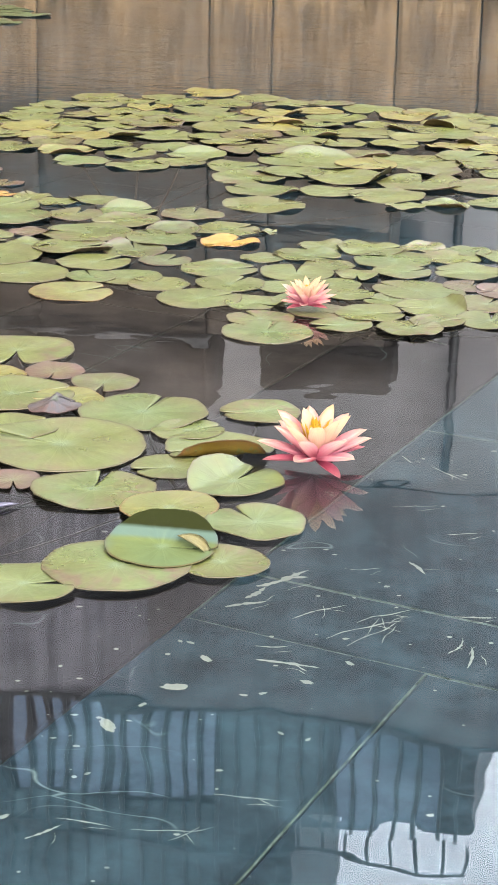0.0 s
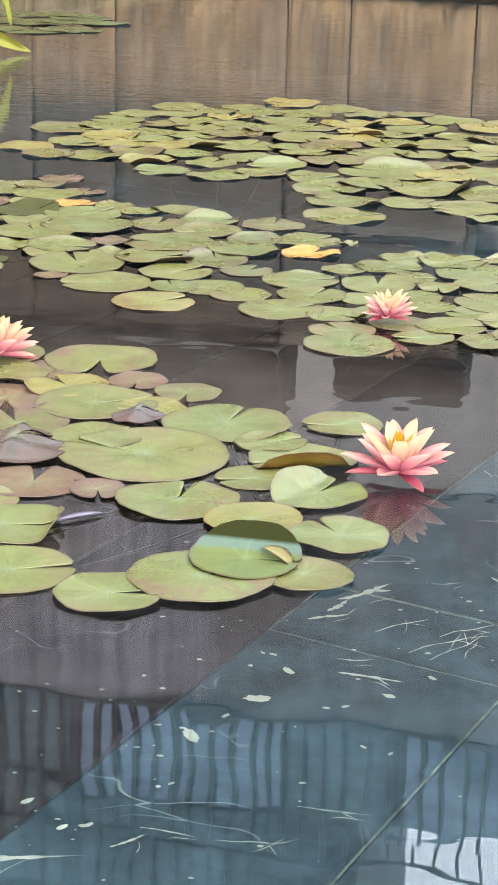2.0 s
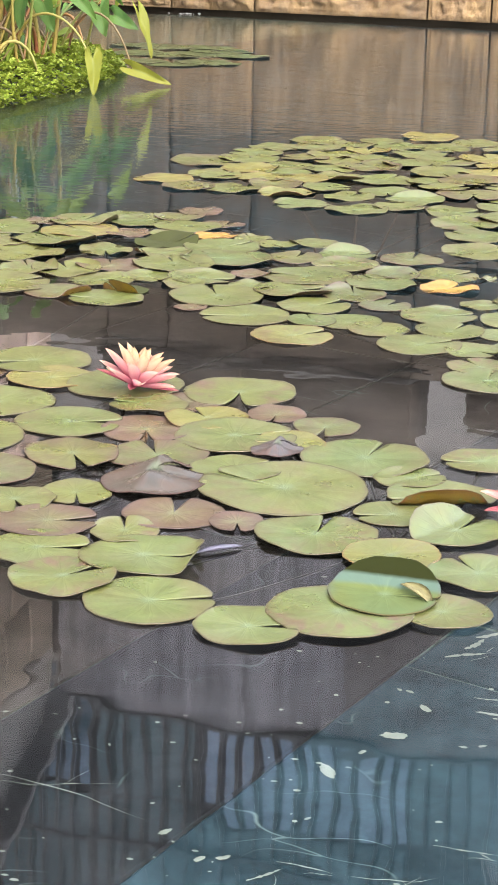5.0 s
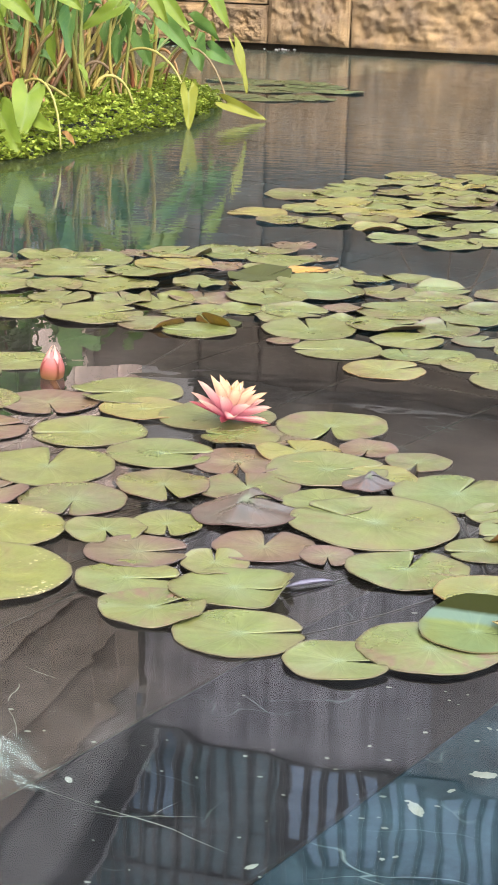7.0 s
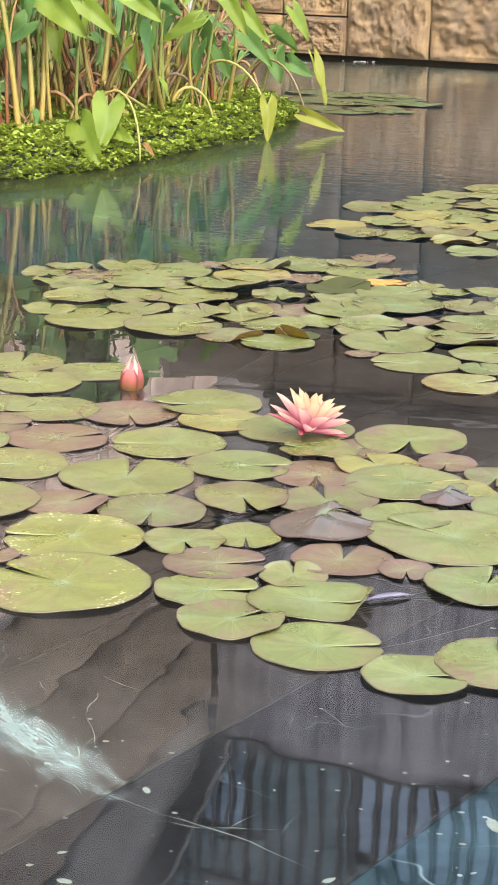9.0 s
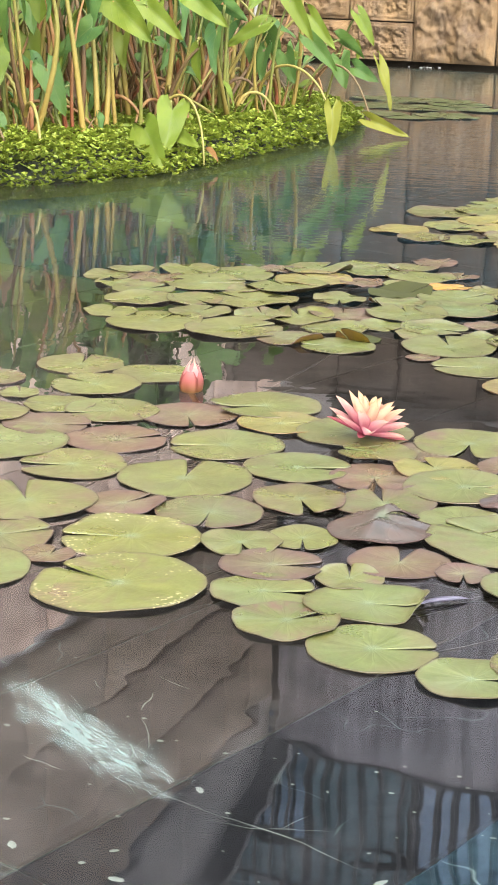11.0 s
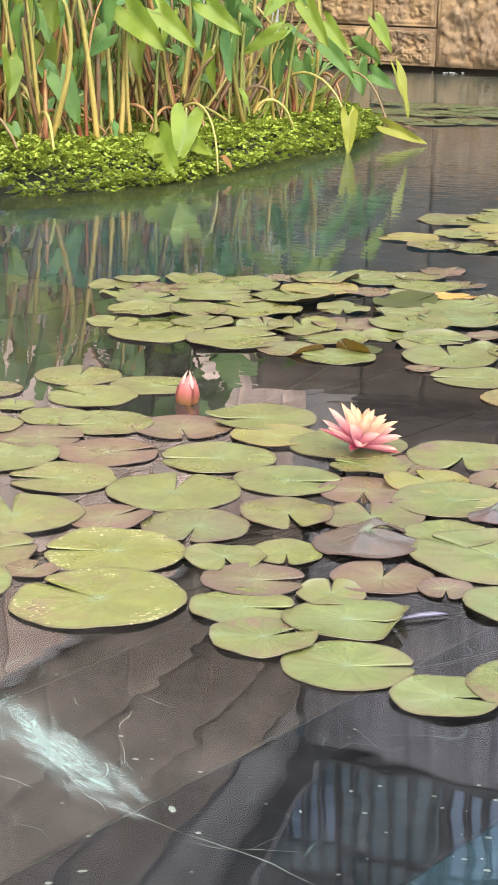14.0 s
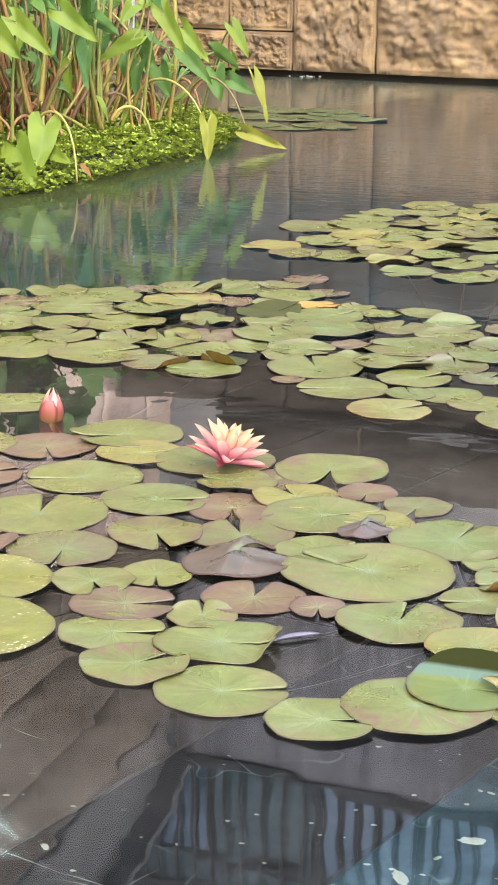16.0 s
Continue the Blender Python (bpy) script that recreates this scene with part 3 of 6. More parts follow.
while u < 0.66:
    top = 13.1 if u < -1.25 else 8.6
    bm = bmesh.new()
    wob = random.uniform(-0.03, 0.03)
    tube(bm, [GLAZED @ Vector((u + wob * s, -0.02, 6.1 + (top - 6.1) * s)) for s in (0, 0.35, 0.7, 1)], 0.024, 0.024, 5)
    part("bar", bm, M_DARK, glazed)
    u += 0.20 + random.uniform(-0.03, 0.04)
for z in (6.6, 9.05, 11.0):
    part("rail", box(bmesh.new(), -8.9, 0.66 if z < 9 else -1.2, -0.05, 0.03, z, z + 0.07, GLAZED), M_DARK, glazed, "", False)
part("roof_rail", box(bmesh.new(), -1.19, 0.66, -0.05, 0.0, 8.95, 9.0, GLAZED), M_DARK, glazed, "", False)
for i in range(8):
    part("roof_post", box(bmesh.new(), -1.15 + 0.25 * i, -1.12 + 0.25 * i, -0.04, 0.0, 8.6, 8.95, GLAZED), M_DARK, glazed, "", False)

# ---- lily pads ----
LABEL = {
    "green": "green round floating lily pad with a notch", "yellowing": "yellow-green floating lily pad with pale edges",
    "mottled": "green lily pad blotched with purple-brown", "bronze": "bronze-purple floating lily pad", "crumpled": "crumpled bronze lily pad with a bluish sheen on its raised ridge",
    "spotted": "large yellow-green lily pad with cream spots", "orange": "withering orange floating lily pad",
    "raised": "green lily pad with raised far half, sky sheen and shade painted on", "deep": "deep green glossy lily pad", "shaded": "green lily pad floating far back, shade put into its colour", "folded": "lily pad with its edge folded up",
}


CROWNS = ((-0.75, 3.1), (-1.2, 3.3), (-0.3, 2.9), (-0.6, 4.7), (-1.4, 4.7), (0.1, 3.9), (-0.4, 6.2), (0.4, 5.7), (-2.2, 10.4))


def lily_pad(look_of, x, y, z0, r, bearing, length, fold=None, under=None, rough=1.0, peak=None):
    """A notched floating leaf with a wavy rim. fold: bearing, distance of the crease in radii, degrees. peak: bearing, distance, height and width of a crumpled ridge, in radii."""
    rng = random.Random(int(x * 1000) * 31 + int(y * 1000))
    if look_of != "raised":
        z0 = 0.0021 + 0.6 * z0  # the whole blade stays just clear of the water
    rings, seg = (0.06, 0.22, 0.42, 0.62, 0.80, 0.92, 0.985, 1.0), 56
    gap = radians(rng.choice((2.5, 4, 5, 6, 8, 12)))
    ph = [rng.uniform(0, 6.28) for _ in range(6)]
    far = y > 4.2
    amp = rng.uniform(0.25, 0.85) if far else rng.uniform(0.08, 0.35) * rough * (1.0 if z0 < 0.003 else 1.6)
    lift = rng.uniform(0.0, 0.009) if far else rng.uniform(0.0, 0.0025) * rough
    bm = bmesh.new()
    uvl = bm.loops.layers.uv.verify()

    def place(s, k, thick):
        """s: fraction of the radius, k: step round from one lip of the notch to the other."""
        f = k / seg
        half = gap * (0.35 + 0.65 * s) if s > 0.1 else gap * 0.3
        # lips of the notch are rounded off
        lip = min(f, 1 - f)
        a = half + f * (2 * math.pi - 2 * half)
        rr = s * (1 + 0.018 * math.sin(3 * a + ph[0]) + 0.012 * math.sin(7 * a + ph[1]) + 0.006 * math.sin(17 * a + ph[5]))
        rr *= 1 - 0.07 * max(0.0, 1 - lip / 0.022) ** 2 * s
        px, py = rr * math.cos(a) * (0.5 + 0.5 * length), rr * math.sin(a)
        z = s * s * (0.0035 * amp * math.sin(5 * a + ph[2]) + 0.004 * amp * math.sin(2 * a + ph[3])) + lift * max(0, s - 0.75) * 2.2 * (0.5 + 0.5 * math.sin(a + ph[4]))
        z += 0.0012 * math.sin(16 * a) * s * (1 - s) - 0.0015 * (1 - s)
        p = Vector((px * r, py * r, z))
        if peak:
            pb = radians(peak[0] - bearing)
            off_x, off_y = p.x / r - peak[1] * math.cos(pb), p.y / r - peak[1] * math.sin(pb)
            across = -off_x * math.sin(pb) + off_y * math.cos(pb)
            along = off_x * math.cos(pb) + off_y * math.sin(pb)
            p.z += peak[2] * r * math.exp(-abs(across) ** 1.3 / peak[3] - (along / 0.85) ** 2) * (1 + 0.25 * math.sin(7 * along + 3 * across))
        if fold:
            fb, fd, fa = radians(fold[0] - bearing), fold[1], radians(fold[2])
            d = Vector((math.cos(fb), math.sin(fb), 0))
            over = p.dot(d) - fd * r
            if over > 0:
                bend = min(1.0, over / (0.22 * r)) * fa
                reach = over
                p = p - d * over + d * reach * math.cos(bend * 0.9) + Vector((0, 0, reach * math.sin(bend * 0.9)))
        return p + Vector((0, 0, -thick)), (a / (2 * math.pi), s)

    def sheet(thick):
        rows = []
        for s in rings:
            rows.append([(bm.verts.new(q[0]), q[1]) for q in (place(s, k, thick) for k in range(seg + 1))])
        return rows

    top, low = sheet(0.0), sheet(0.0015)
    hub = [(bm.verts.new((0, 0, -0.002)), (0, 0)), (bm.verts.new((0, 0, -0.0035)), (0, 0))]

    def face(vs, mi):
        f = bm.faces.new([v for v, _ in vs])
        f.material_index = mi
        for lp, (_, u) in zip(f.loops, vs):
            lp[uvl].uv = u

    for rows, mi, c in ((top, 0, hub[0]), (low, 1, hub[1])):
        for k in range(seg):
            tri = (c, rows[0][k], rows[0][k + 1])
            face(tri if mi == 0 else tri[::-1], mi)
        for i in range(len(rings) - 1):
            for k in range(seg):
                q = (rows[i][k], rows[i + 1][k], rows[i + 1][k + 1], rows[i][k + 1])
                face(q if mi == 0 else q[::-1], mi)
    for k in range(seg):
        face((top[-1][k], low[-1][k], low[-1][k + 1], top[-1][k + 1]), 0)
    for e in (0, seg):
        for i in range(len(rings) - 1):
            q = (top[i][e], low[i][e], low[i + 1][e], top[i + 1][e])
            face(q if e == 0 else q[::-1], 0)
    coats = [PAD[look_of], under or M_UNDER]
    ob = part("lily_pad", bm, coats)
    tilt = 0.25 if z0 < 0.003 else 0.6
    ob.matrix_world = pose(x, y, z0, rng.uniform(-tilt, tilt), rng.uniform(-tilt, tilt), bearing)
    # the stalk runs down to the crown of its plant
    cx, cy = min(CROWNS, key=lambda c: math.hypot(c[0] - x, c[1] - y))
    foot = Vector((cx + rng.uniform(-0.12, 0.12), cy + rng.uniform(-0.12, 0.12), -0.298))
    top = Vector((x, y, z0 - 0.004))
    bm = bmesh.new()
    tube(bm, bezier([top, top + Vector((0, 0, -0.10)), top.lerp(foot, 0.6) + Vector((0, 0, -0.06)), foot], 7), 0.0032, 0.0036, 5)
    st = part("stalk", bm, M_PADSTALK, ob)
    st.matrix_parent_inverse = ob.matrix_world.inverted()
    tagged(ob, LABEL["folded"] if fold and fold[2] > 25 else LABEL[look_of], "lily pad", "lily pads on the pond")
    return ob


# kind, x, y, z, radius, bearing of the notch, length to width; bearing, place and degrees of a fold
lily_pad("green", 0.090, 3.820, 0.0006, 0.050, 171, 1.00)
lily_pad("green", 0.515, 4.077, 0.0006, 0.050, 19, 1.01)
lily_pad("green", 0.280, 4.334, 0.0006, 0.052, 151, 1.04)
lily_pad("green", -0.028, 3.944, 0.0006, 0.066, 255, 0.94)
lily_pad("mottled", 0.291, 3.817, 0.0006, 0.079, 65, 1.01)
lily_pad("green", -0.127, 3.905, 0.0006, 0.053, 316, 1.02, (5, 0.85, 14), M_UNDER)
lily_pad("green", 0.448, 4.005, 0.0006, 0.065, 138, 0.96)
lily_pad("bronze", 0.264, 3.969, 0.0006, 0.057, 63, 0.93)
lily_pad("green", -0.033, 4.132, 0.0006, 0.057, 9, 1.03)
lily_pad("green", -0.054, 4.338, 0.0006, 0.057, 180, 1.08)
lily_pad("green", 0.179, 4.346, 0.0006, 0.056, 350, 0.96)
lily_pad("green", 0.403, 3.648, 0.0006, 0.065, 6, 1.04)
lily_pad("mottled", 0.542, 4.198, 0.0006, 0.079, 101, 0.99)
lily_pad("green", -0.184, 4.186, 0.0006, 0.052, 5, 0.93, (333, 0.76, 10), M_UNDER)
lily_pad("green", -0.178, 3.758, 0.0006, 0.062, 323, 1.03, (345, 0.69, 22), M_UNDER)
lily_pad("green", 0.480, 3.888, 0.0006, 0.066, 116, 1.03)
lily_pad("mottled", -0.049, 3.705, 0.0006, 0.063, 325, 0.95)
lily_pad("green", -0.093, 3.790, 0.0006, 0.055, 256, 1.08)
lily_pad("bronze", -1.392, 4.925, 0.0006, 0.056, 327, 0.96)
lily_pad("green", -1.753, 4.771, 0.0006, 0.063, 327, 0.97)
lily_pad("bronze", -0.912, 5.017, 0.0006, 0.058, 72, 0.91)
lily_pad("green", -1.027, 4.833, 0.0006, 0.054, 2, 0.92)
lily_pad("green", -1.201, 5.095, 0.0006, 0.057, 188, 0.92)
lily_pad("bronze", -1.015, 5.205, 0.0006, 0.065, 49, 1.04)
lily_pad("mottled", -0.409, 4.480, 0.0006, 0.066, 253, 1.07)
lily_pad("green", -0.716, 4.253, 0.0006, 0.051, 216, 1.04, (225, 0.87, 29), M_UNDER)
lily_pad("green", -0.805, 4.836, 0.0006, 0.051, 124, 0.95)
lily_pad("green", -1.612, 4.837, 0.0006, 0.082, 325, 1.05)
lily_pad("green", -1.721, 4.572, 0.0006, 0.059, 133, 0.95)
lily_pad("green", -1.776, 4.663, 0.0006, 0.069, 297, 1.10)
lily_pad("mottled", -0.395, 4.127, 0.0006, 0.058, 58, 1.09)
lily_pad("mottled", -1.389, 4.604, 0.0006, 0.051, 252, 0.95, (337, 0.69, 24), M_UNDER)
lily_pad("green", -1.606, 4.218, 0.0006, 0.065, 102, 1.04)
lily_pad("bronze", -1.655, 4.683, 0.0006, 0.073, 342, 1.03)
lily_pad("bronze", -1.133, 4.823, 0.0006, 0.056, 217, 1.07)
lily_pad("green", -0.967, 4.296, 0.0006, 0.059, 310, 1.07)
lily_pad("bronze", -1.081, 4.400, 0.0010, 0.082, 104, 0.96, (228, 0.88, 24), M_UNDER)
lily_pad("bronze", -0.735, 4.385, 0.0010, 0.047, 210, 1.25, (356, 0.70, 41), M_UNDERORANGE)
lily_pad("bronze", -0.806, 3.997, 0.0010, 0.035, 41, 1.19)
lily_pad("bronze", 0.359, 3.925, 0.0010, 0.078, 175, 1.25, (154, 0.76, 12), M_UNDER)
lily_pad("bronze", -1.127, 3.339, 0.0010, 0.095, 294, 0.93)
lily_pad("bronze", -0.671, 3.229, 0.0010, 0.066, 32, 1.06)
lily_pad("bronze", -0.496, 3.193, 0.0010, 0.052, 269, 1.14)
lily_pad("bronze", -1.349, 3.183, 0.0010, 0.078, 8, 1.12)
lily_pad("bronze", -1.193, 3.127, 0.0010, 0.094, 31, 0.98)
lily_pad("bronze", -0.699, 3.050, 0.0010, 0.077, 283, 1.17)
lily_pad("crumpled", -0.460, 2.964, 0.0070, 0.040, 39, 1.25, peak=(75, 0.1, 0.50, 0.35))
lily_pad("crumpled", -0.623, 2.767, 0.0012, 0.078, 43, 1.20, peak=(80, 0.15, 0.42, 0.45))
lily_pad("bronze", -1.047, 2.762, 0.0010, 0.066, 61, 1.20, (3, 0.70, 19), M_UNDER)
lily_pad("bronze", -0.565, 2.624, 0.0010, 0.078, 92, 0.91)
lily_pad("bronze", -0.466, 2.605, 0.0026, 0.041, 280, 1.25)
lily_pad("bronze", -0.738, 2.551, 0.0010, 0.072, 16, 1.18)
lily_pad("bronze", -1.061, 2.481, 0.0010, 0.041, 83, 1.01)
lily_pad("mottled", -1.053, 5.097, 0.0010, 0.067, 72, 1.25)
lily_pad("mottled", -0.380, 4.665, 0.0010, 0.079, 85, 1.07)
lily_pad("mottled", -0.664, 4.614, 0.0010, 0.067, 78, 1.18)
lily_pad("mottled", -0.474, 4.228, 0.0010, 0.075, 101, 1.22, (136, 0.85, 28), M_UNDER)
lily_pad("mottled", -1.126, 4.080, 0.0010, 0.073, 45, 1.11, (330, 0.65, 55), M_UNDERORANGE)
lily_pad("mottled", -1.592, 3.491, 0.0010, 0.066, 145, 1.22)
lily_pad("mottled", -0.401, 3.136, 0.0010, 0.058, 267, 1.04)
lily_pad("mottled", -0.651, 2.908, 0.0026, 0.085, 113, 0.88)
lily_pad("mottled", -0.784, 2.881, 0.0042, 0.076, 295, 1.21)
lily_pad("mottled", -0.902, 2.766, 0.0010, 0.087, 278, 0.97)
lily_pad("mottled", -1.169, 2.542, 0.0026, 0.094, 35, 0.82)
lily_pad("green", -1.102, 5.894, 0.0010, 0.075, 31, 1.25)
lily_pad("green", -1.073, 5.856, 0.0026, 0.069, 70, 1.25)
lily_pad("yellowing", -1.233, 5.743, 0.0010, 0.084, 187, 1.25)
lily_pad("green", -0.997, 5.629, 0.0010, 0.085, 70, 1.25)
lily_pad("yellowing", -0.829, 5.593, 0.0010, 0.078, 208, 1.25, (283, 0.68, 35), M_UNDER)
lily_pad("green", 0.200, 5.579, 0.0010, 0.134, 28, 0.95, (168, 0.82, 27), M_UNDER)
lily_pad("green", -0.640, 5.579, 0.0010, 0.074, 67, 1.25)
lily_pad("green", -0.445, 5.575, 0.0010, 0.079, 205, 1.25, (100, 0.5, 25), M_UNDER)
lily_pad("green", -0.111, 5.534, 0.0010, 0.140, 151, 1.25, (80, 0.6, 22), M_UNDER)
lily_pad("green", -0.757, 5.406, 0.0010, 0.077, 208, 1.25, (298, 0.87, 23), M_UNDERORANGE)
lily_pad("green", -0.317, 5.393, 0.0010, 0.091, 23, 0.85)
lily_pad("green", -0.591, 5.360, 0.0010, 0.088, 26, 1.09)
lily_pad("green", -0.003, 5.288, 0.0026, 0.135, 200, 0.86, (340, 0.6, 45), M_UNDER)
lily_pad("green", 0.197, 5.207, 0.0042, 0.117, 78, 1.25, (311, 0.85, 24), M_UNDERORANGE)
lily_pad("green", -0.272, 5.209, 0.0026, 0.101, 303, 1.02, (350, 0.82, 19), M_UNDER)
lily_pad("green", 0.384, 5.172, 0.0058, 0.111, 26, 1.08)
lily_pad("green", -0.046, 5.045, 0.0010, 0.083, 31, 1.01, (298, 0.81, 18), M_UNDER)
lily_pad("green", -0.225, 5.030, 0.0010, 0.098, 153, 1.03, (330, 0.8, 30), M_UNDER)
lily_pad("green", 0.102, 5.002, 0.0026, 0.098, 199, 1.06)
lily_pad("green", -1.139, 5.001, 0.0026, 0.085, 43, 1.13)
lily_pad("green", -1.287, 4.965, 0.0042, 0.092, 75, 1.14, (346, 0.70, 39), M_UNDER)
lily_pad("green", -1.004, 4.959, 0.0042, 0.082, 181, 1.25)
lily_pad("green", 0.379, 4.945, 0.0010, 0.067, 56, 1.15)
lily_pad("green", 0.253, 4.907, 0.0010, 0.059, 147, 1.15, (275, 0.72, 42), M_UNDER)
lily_pad("green", 0.149, 4.863, 0.0042, 0.049, 18, 1.20)
lily_pad("yellowing", -1.260, 4.817, 0.0058, 0.104, 135, 0.91)
lily_pad("orange", -0.905, 4.839, 0.0010, 0.054, 51, 1.25)
lily_pad("green", -0.209, 4.825, 0.0010, 0.107, 22, 0.98)
lily_pad("green", -0.643, 4.818, 0.0010, 0.059, 168, 1.25, (212, 0.76, 32), M_UNDER)
lily_pad("green", -1.473, 4.812, 0.0010, 0.106, 217, 0.83)
lily_pad("green", -0.728, 4.771, 0.0026, 0.049, 29, 1.25)
lily_pad("deep", -1.010, 4.716, 0.0010, 0.074, 32, 1.25, (75, 0.2, 22), M_UNDERORANGE)
lily_pad("green", -0.864, 4.702, 0.0026, 0.098, 40, 0.97)
lily_pad("green", -1.289, 4.676, 0.0058, 0.109, 135, 0.94, (330, 0.6, 25), M_UNDER)
lily_pad("green", -0.543, 4.686, 0.0010, 0.072, 27, 1.03, (100, 0.5, 25), M_UNDER)
lily_pad("green", -1.511, 4.657, 0.0026, 0.111, 18, 0.93)
lily_pad("green", -0.988, 4.580, 0.0026, 0.064, 212, 1.25, (222, 0.78, 42), M_UNDERORANGE)
lily_pad("green", -1.137, 4.588, 0.0010, 0.067, 284, 1.25)
lily_pad("green", -0.826, 4.554, 0.0042, 0.105, 190, 1.19)
lily_pad("green", -0.531, 4.553, 0.0026, 0.080, 207, 1.09)
lily_pad("green", -1.631, 4.516, 0.0010, 0.074, 50, 1.23, (311, 0.83, 47), M_UNDER)
lily_pad("green", -0.288, 4.492, 0.0010, 0.079, 34, 1.12)
lily_pad("green", -1.331, 4.489, 0.0010, 0.110, 167, 0.99)
lily_pad("green", -0.936, 4.453, 0.0058, 0.100, 112, 1.25)
lily_pad("green", -0.184, 4.474, 0.0010, 0.020, 2, 1.25)
lily_pad("green", -1.468, 4.435, 0.0026, 0.069, 318, 1.25, (196, 0.84, 32), M_UNDER)
lily_pad("green", -0.605, 4.390, 0.0042, 0.111, 168, 0.95)
lily_pad("green", -1.593, 4.387, 0.0042, 0.079, 220, 1.25)
lily_pad("green", -0.426, 4.355, 0.0058, 0.080, 126, 1.25)
lily_pad("orange", -0.266, 4.349, 0.0010, 0.069, 64, 1.03)
lily_pad("green", -1.169, 4.327, 0.0026, 0.083, 115, 1.25, (62, 0.74, 37), M_UNDERORANGE)
lily_pad("green", -1.257, 4.311, 0.0042, 0.070, 116, 0.96, (41, 0.71, 47), M_UNDERORANGE)
lily_pad("green", 0.059, 4.326, 0.0010, 0.088, 19, 0.80)
lily_pad("green", -0.842, 4.314, 0.0010, 0.079, 351, 1.03, (210, 0.86, 19), M_UNDER)
lily_pad("green", 0.371, 4.297, 0.0010, 0.075, 55, 1.16)
lily_pad("green", -1.409, 4.294, 0.0010, 0.074, 78, 1.15)
lily_pad("green", 0.235, 4.247, 0.0010, 0.068, 197, 1.04)
lily_pad("green", -0.869, 4.237, 0.0026, 0.052, 112, 1.25)
lily_pad("green", -0.611, 4.221, 0.0058, 0.091, 28, 1.01, (311, 0.69, 24), M_UNDER)
lily_pad("green", -0.087, 4.232, 0.0010, 0.073, 331, 1.20)
lily_pad("green", -1.061, 4.230, 0.0010, 0.072, 214, 1.24)
lily_pad("green", 0.105, 4.204, 0.0026, 0.095, 159, 0.81, (321, 0.85, 41), M_UNDER)
lily_pad("green", -1.471, 4.146, 0.0026, 0.110, 80, 1.25, (25, 0.87, 24), M_UNDER)
lily_pad("green", -1.276, 4.130, 0.0058, 0.116, 37, 0.95)
lily_pad("green", -0.771, 4.126, 0.0042, 0.106, 111, 1.12)
lily_pad("deep", -0.980, 4.126, 0.0010, 0.048, 213, 1.25, (250, 0.3, 60), M_UNDERORANGE)
lily_pad("green", 0.411, 4.121, 0.0010, 0.081, 54, 1.06, (26, 0.76, 16), M_UNDER)
lily_pad("green", 0.272, 4.108, 0.0026, 0.084, 176, 0.80)
lily_pad("green", 0.125, 4.083, 0.0042, 0.065, 28, 0.96)
lily_pad("green", -0.546, 4.074, 0.0058, 0.081, 38, 1.02)
lily_pad("green", 0.027, 4.038, 0.0058, 0.046, 270, 1.25, (200, 0.82, 16), M_UNDER)
lily_pad("green", -0.272, 4.058, 0.0010, 0.083, 14, 1.02, (80, 0.8, 25), M_UNDER)
lily_pad("green", -1.004, 4.042, 0.0026, 0.080, 194, 1.10)
lily_pad("green", -0.103, 4.045, 0.0010, 0.080, 91, 1.12, (166, 0.81, 19), M_UNDER)
lily_pad("green", -0.678, 3.954, 0.0010, 0.100, 200, 0.96)
lily_pad("green", -0.454, 3.946, 0.0010, 0.070, 207, 1.07)
lily_pad("green", -0.533, 3.936, 0.0026, 0.053, 108, 1.25)
lily_pad("green", -0.238, 3.915, 0.0026, 0.074, 63, 0.89)
lily_pad("green", 0.154, 3.914, 0.0010, 0.089, 148, 1.23)
lily_pad("green", -0.386, 3.892, 0.0026, 0.065, 156, 1.01)
lily_pad("green", 0.010, 3.859, 0.0010, 0.050, 30, 1.25)
lily_pad("green", 0.410, 3.787, 0.0026, 0.081, 54, 1.06)
lily_pad("yellowing", -0.555, 3.794, 0.0010, 0.088, 38, 0.94)
lily_pad("green", -0.292, 3.779, 0.0010, 0.083, 34, 1.13)
lily_pad("green", 0.178, 3.764, 0.0026, 0.075, 197, 0.98, (20, 0.6, 50), M_UNDER)
lily_pad("green", 0.053, 3.695, 0.0042, 0.073, 9, 0.90)
lily_pad("green", -1.768, 3.700, 0.0010, 0.078, 116, 1.10, (153, 0.77, 24), M_UNDER)
lily_pad("green", 0.290, 3.678, 0.0010, 0.067, 85, 1.25)
lily_pad("green", -1.468, 3.666, 0.0010, 0.091, 102, 1.05)
lily_pad("green", 0.184, 3.646, 0.0042, 0.050, 27, 1.25)
lily_pad("green", -1.293, 3.638, 0.0010, 0.082, 20, 1.19)
lily_pad("green", -0.161, 3.626, 0.0010, 0.066, 123, 1.03)
lily_pad("green", 0.129, 3.581, 0.0058, 0.065, 58, 0.97, (293, 0.81, 24), M_UNDER)
lily_pad("green", -0.002, 3.599, 0.0010, 0.055, 200, 1.25)
lily_pad("green", -0.143, 3.520, 0.0026, 0.087, 82, 0.99)
lily_pad("green", -1.374, 3.505, 0.0026, 0.092, 161, 0.95)
lily_pad("green", -1.007, 3.462, 0.0026, 0.103, 216, 1.13, (212, 0.68, 12), M_UNDER)
lily_pad("green", -1.488, 3.382, 0.0010, 0.039, 114, 1.25, (33, 0.70, 24), M_UNDER)
lily_pad("yellowing", -0.943, 3.336, 0.0042, 0.082, 26, 1.01)
lily_pad("green", -0.797, 3.321, 0.0058, 0.109, 103, 0.89)
lily_pad("green", -1.384, 3.330, 0.0010, 0.068, 193, 1.06)
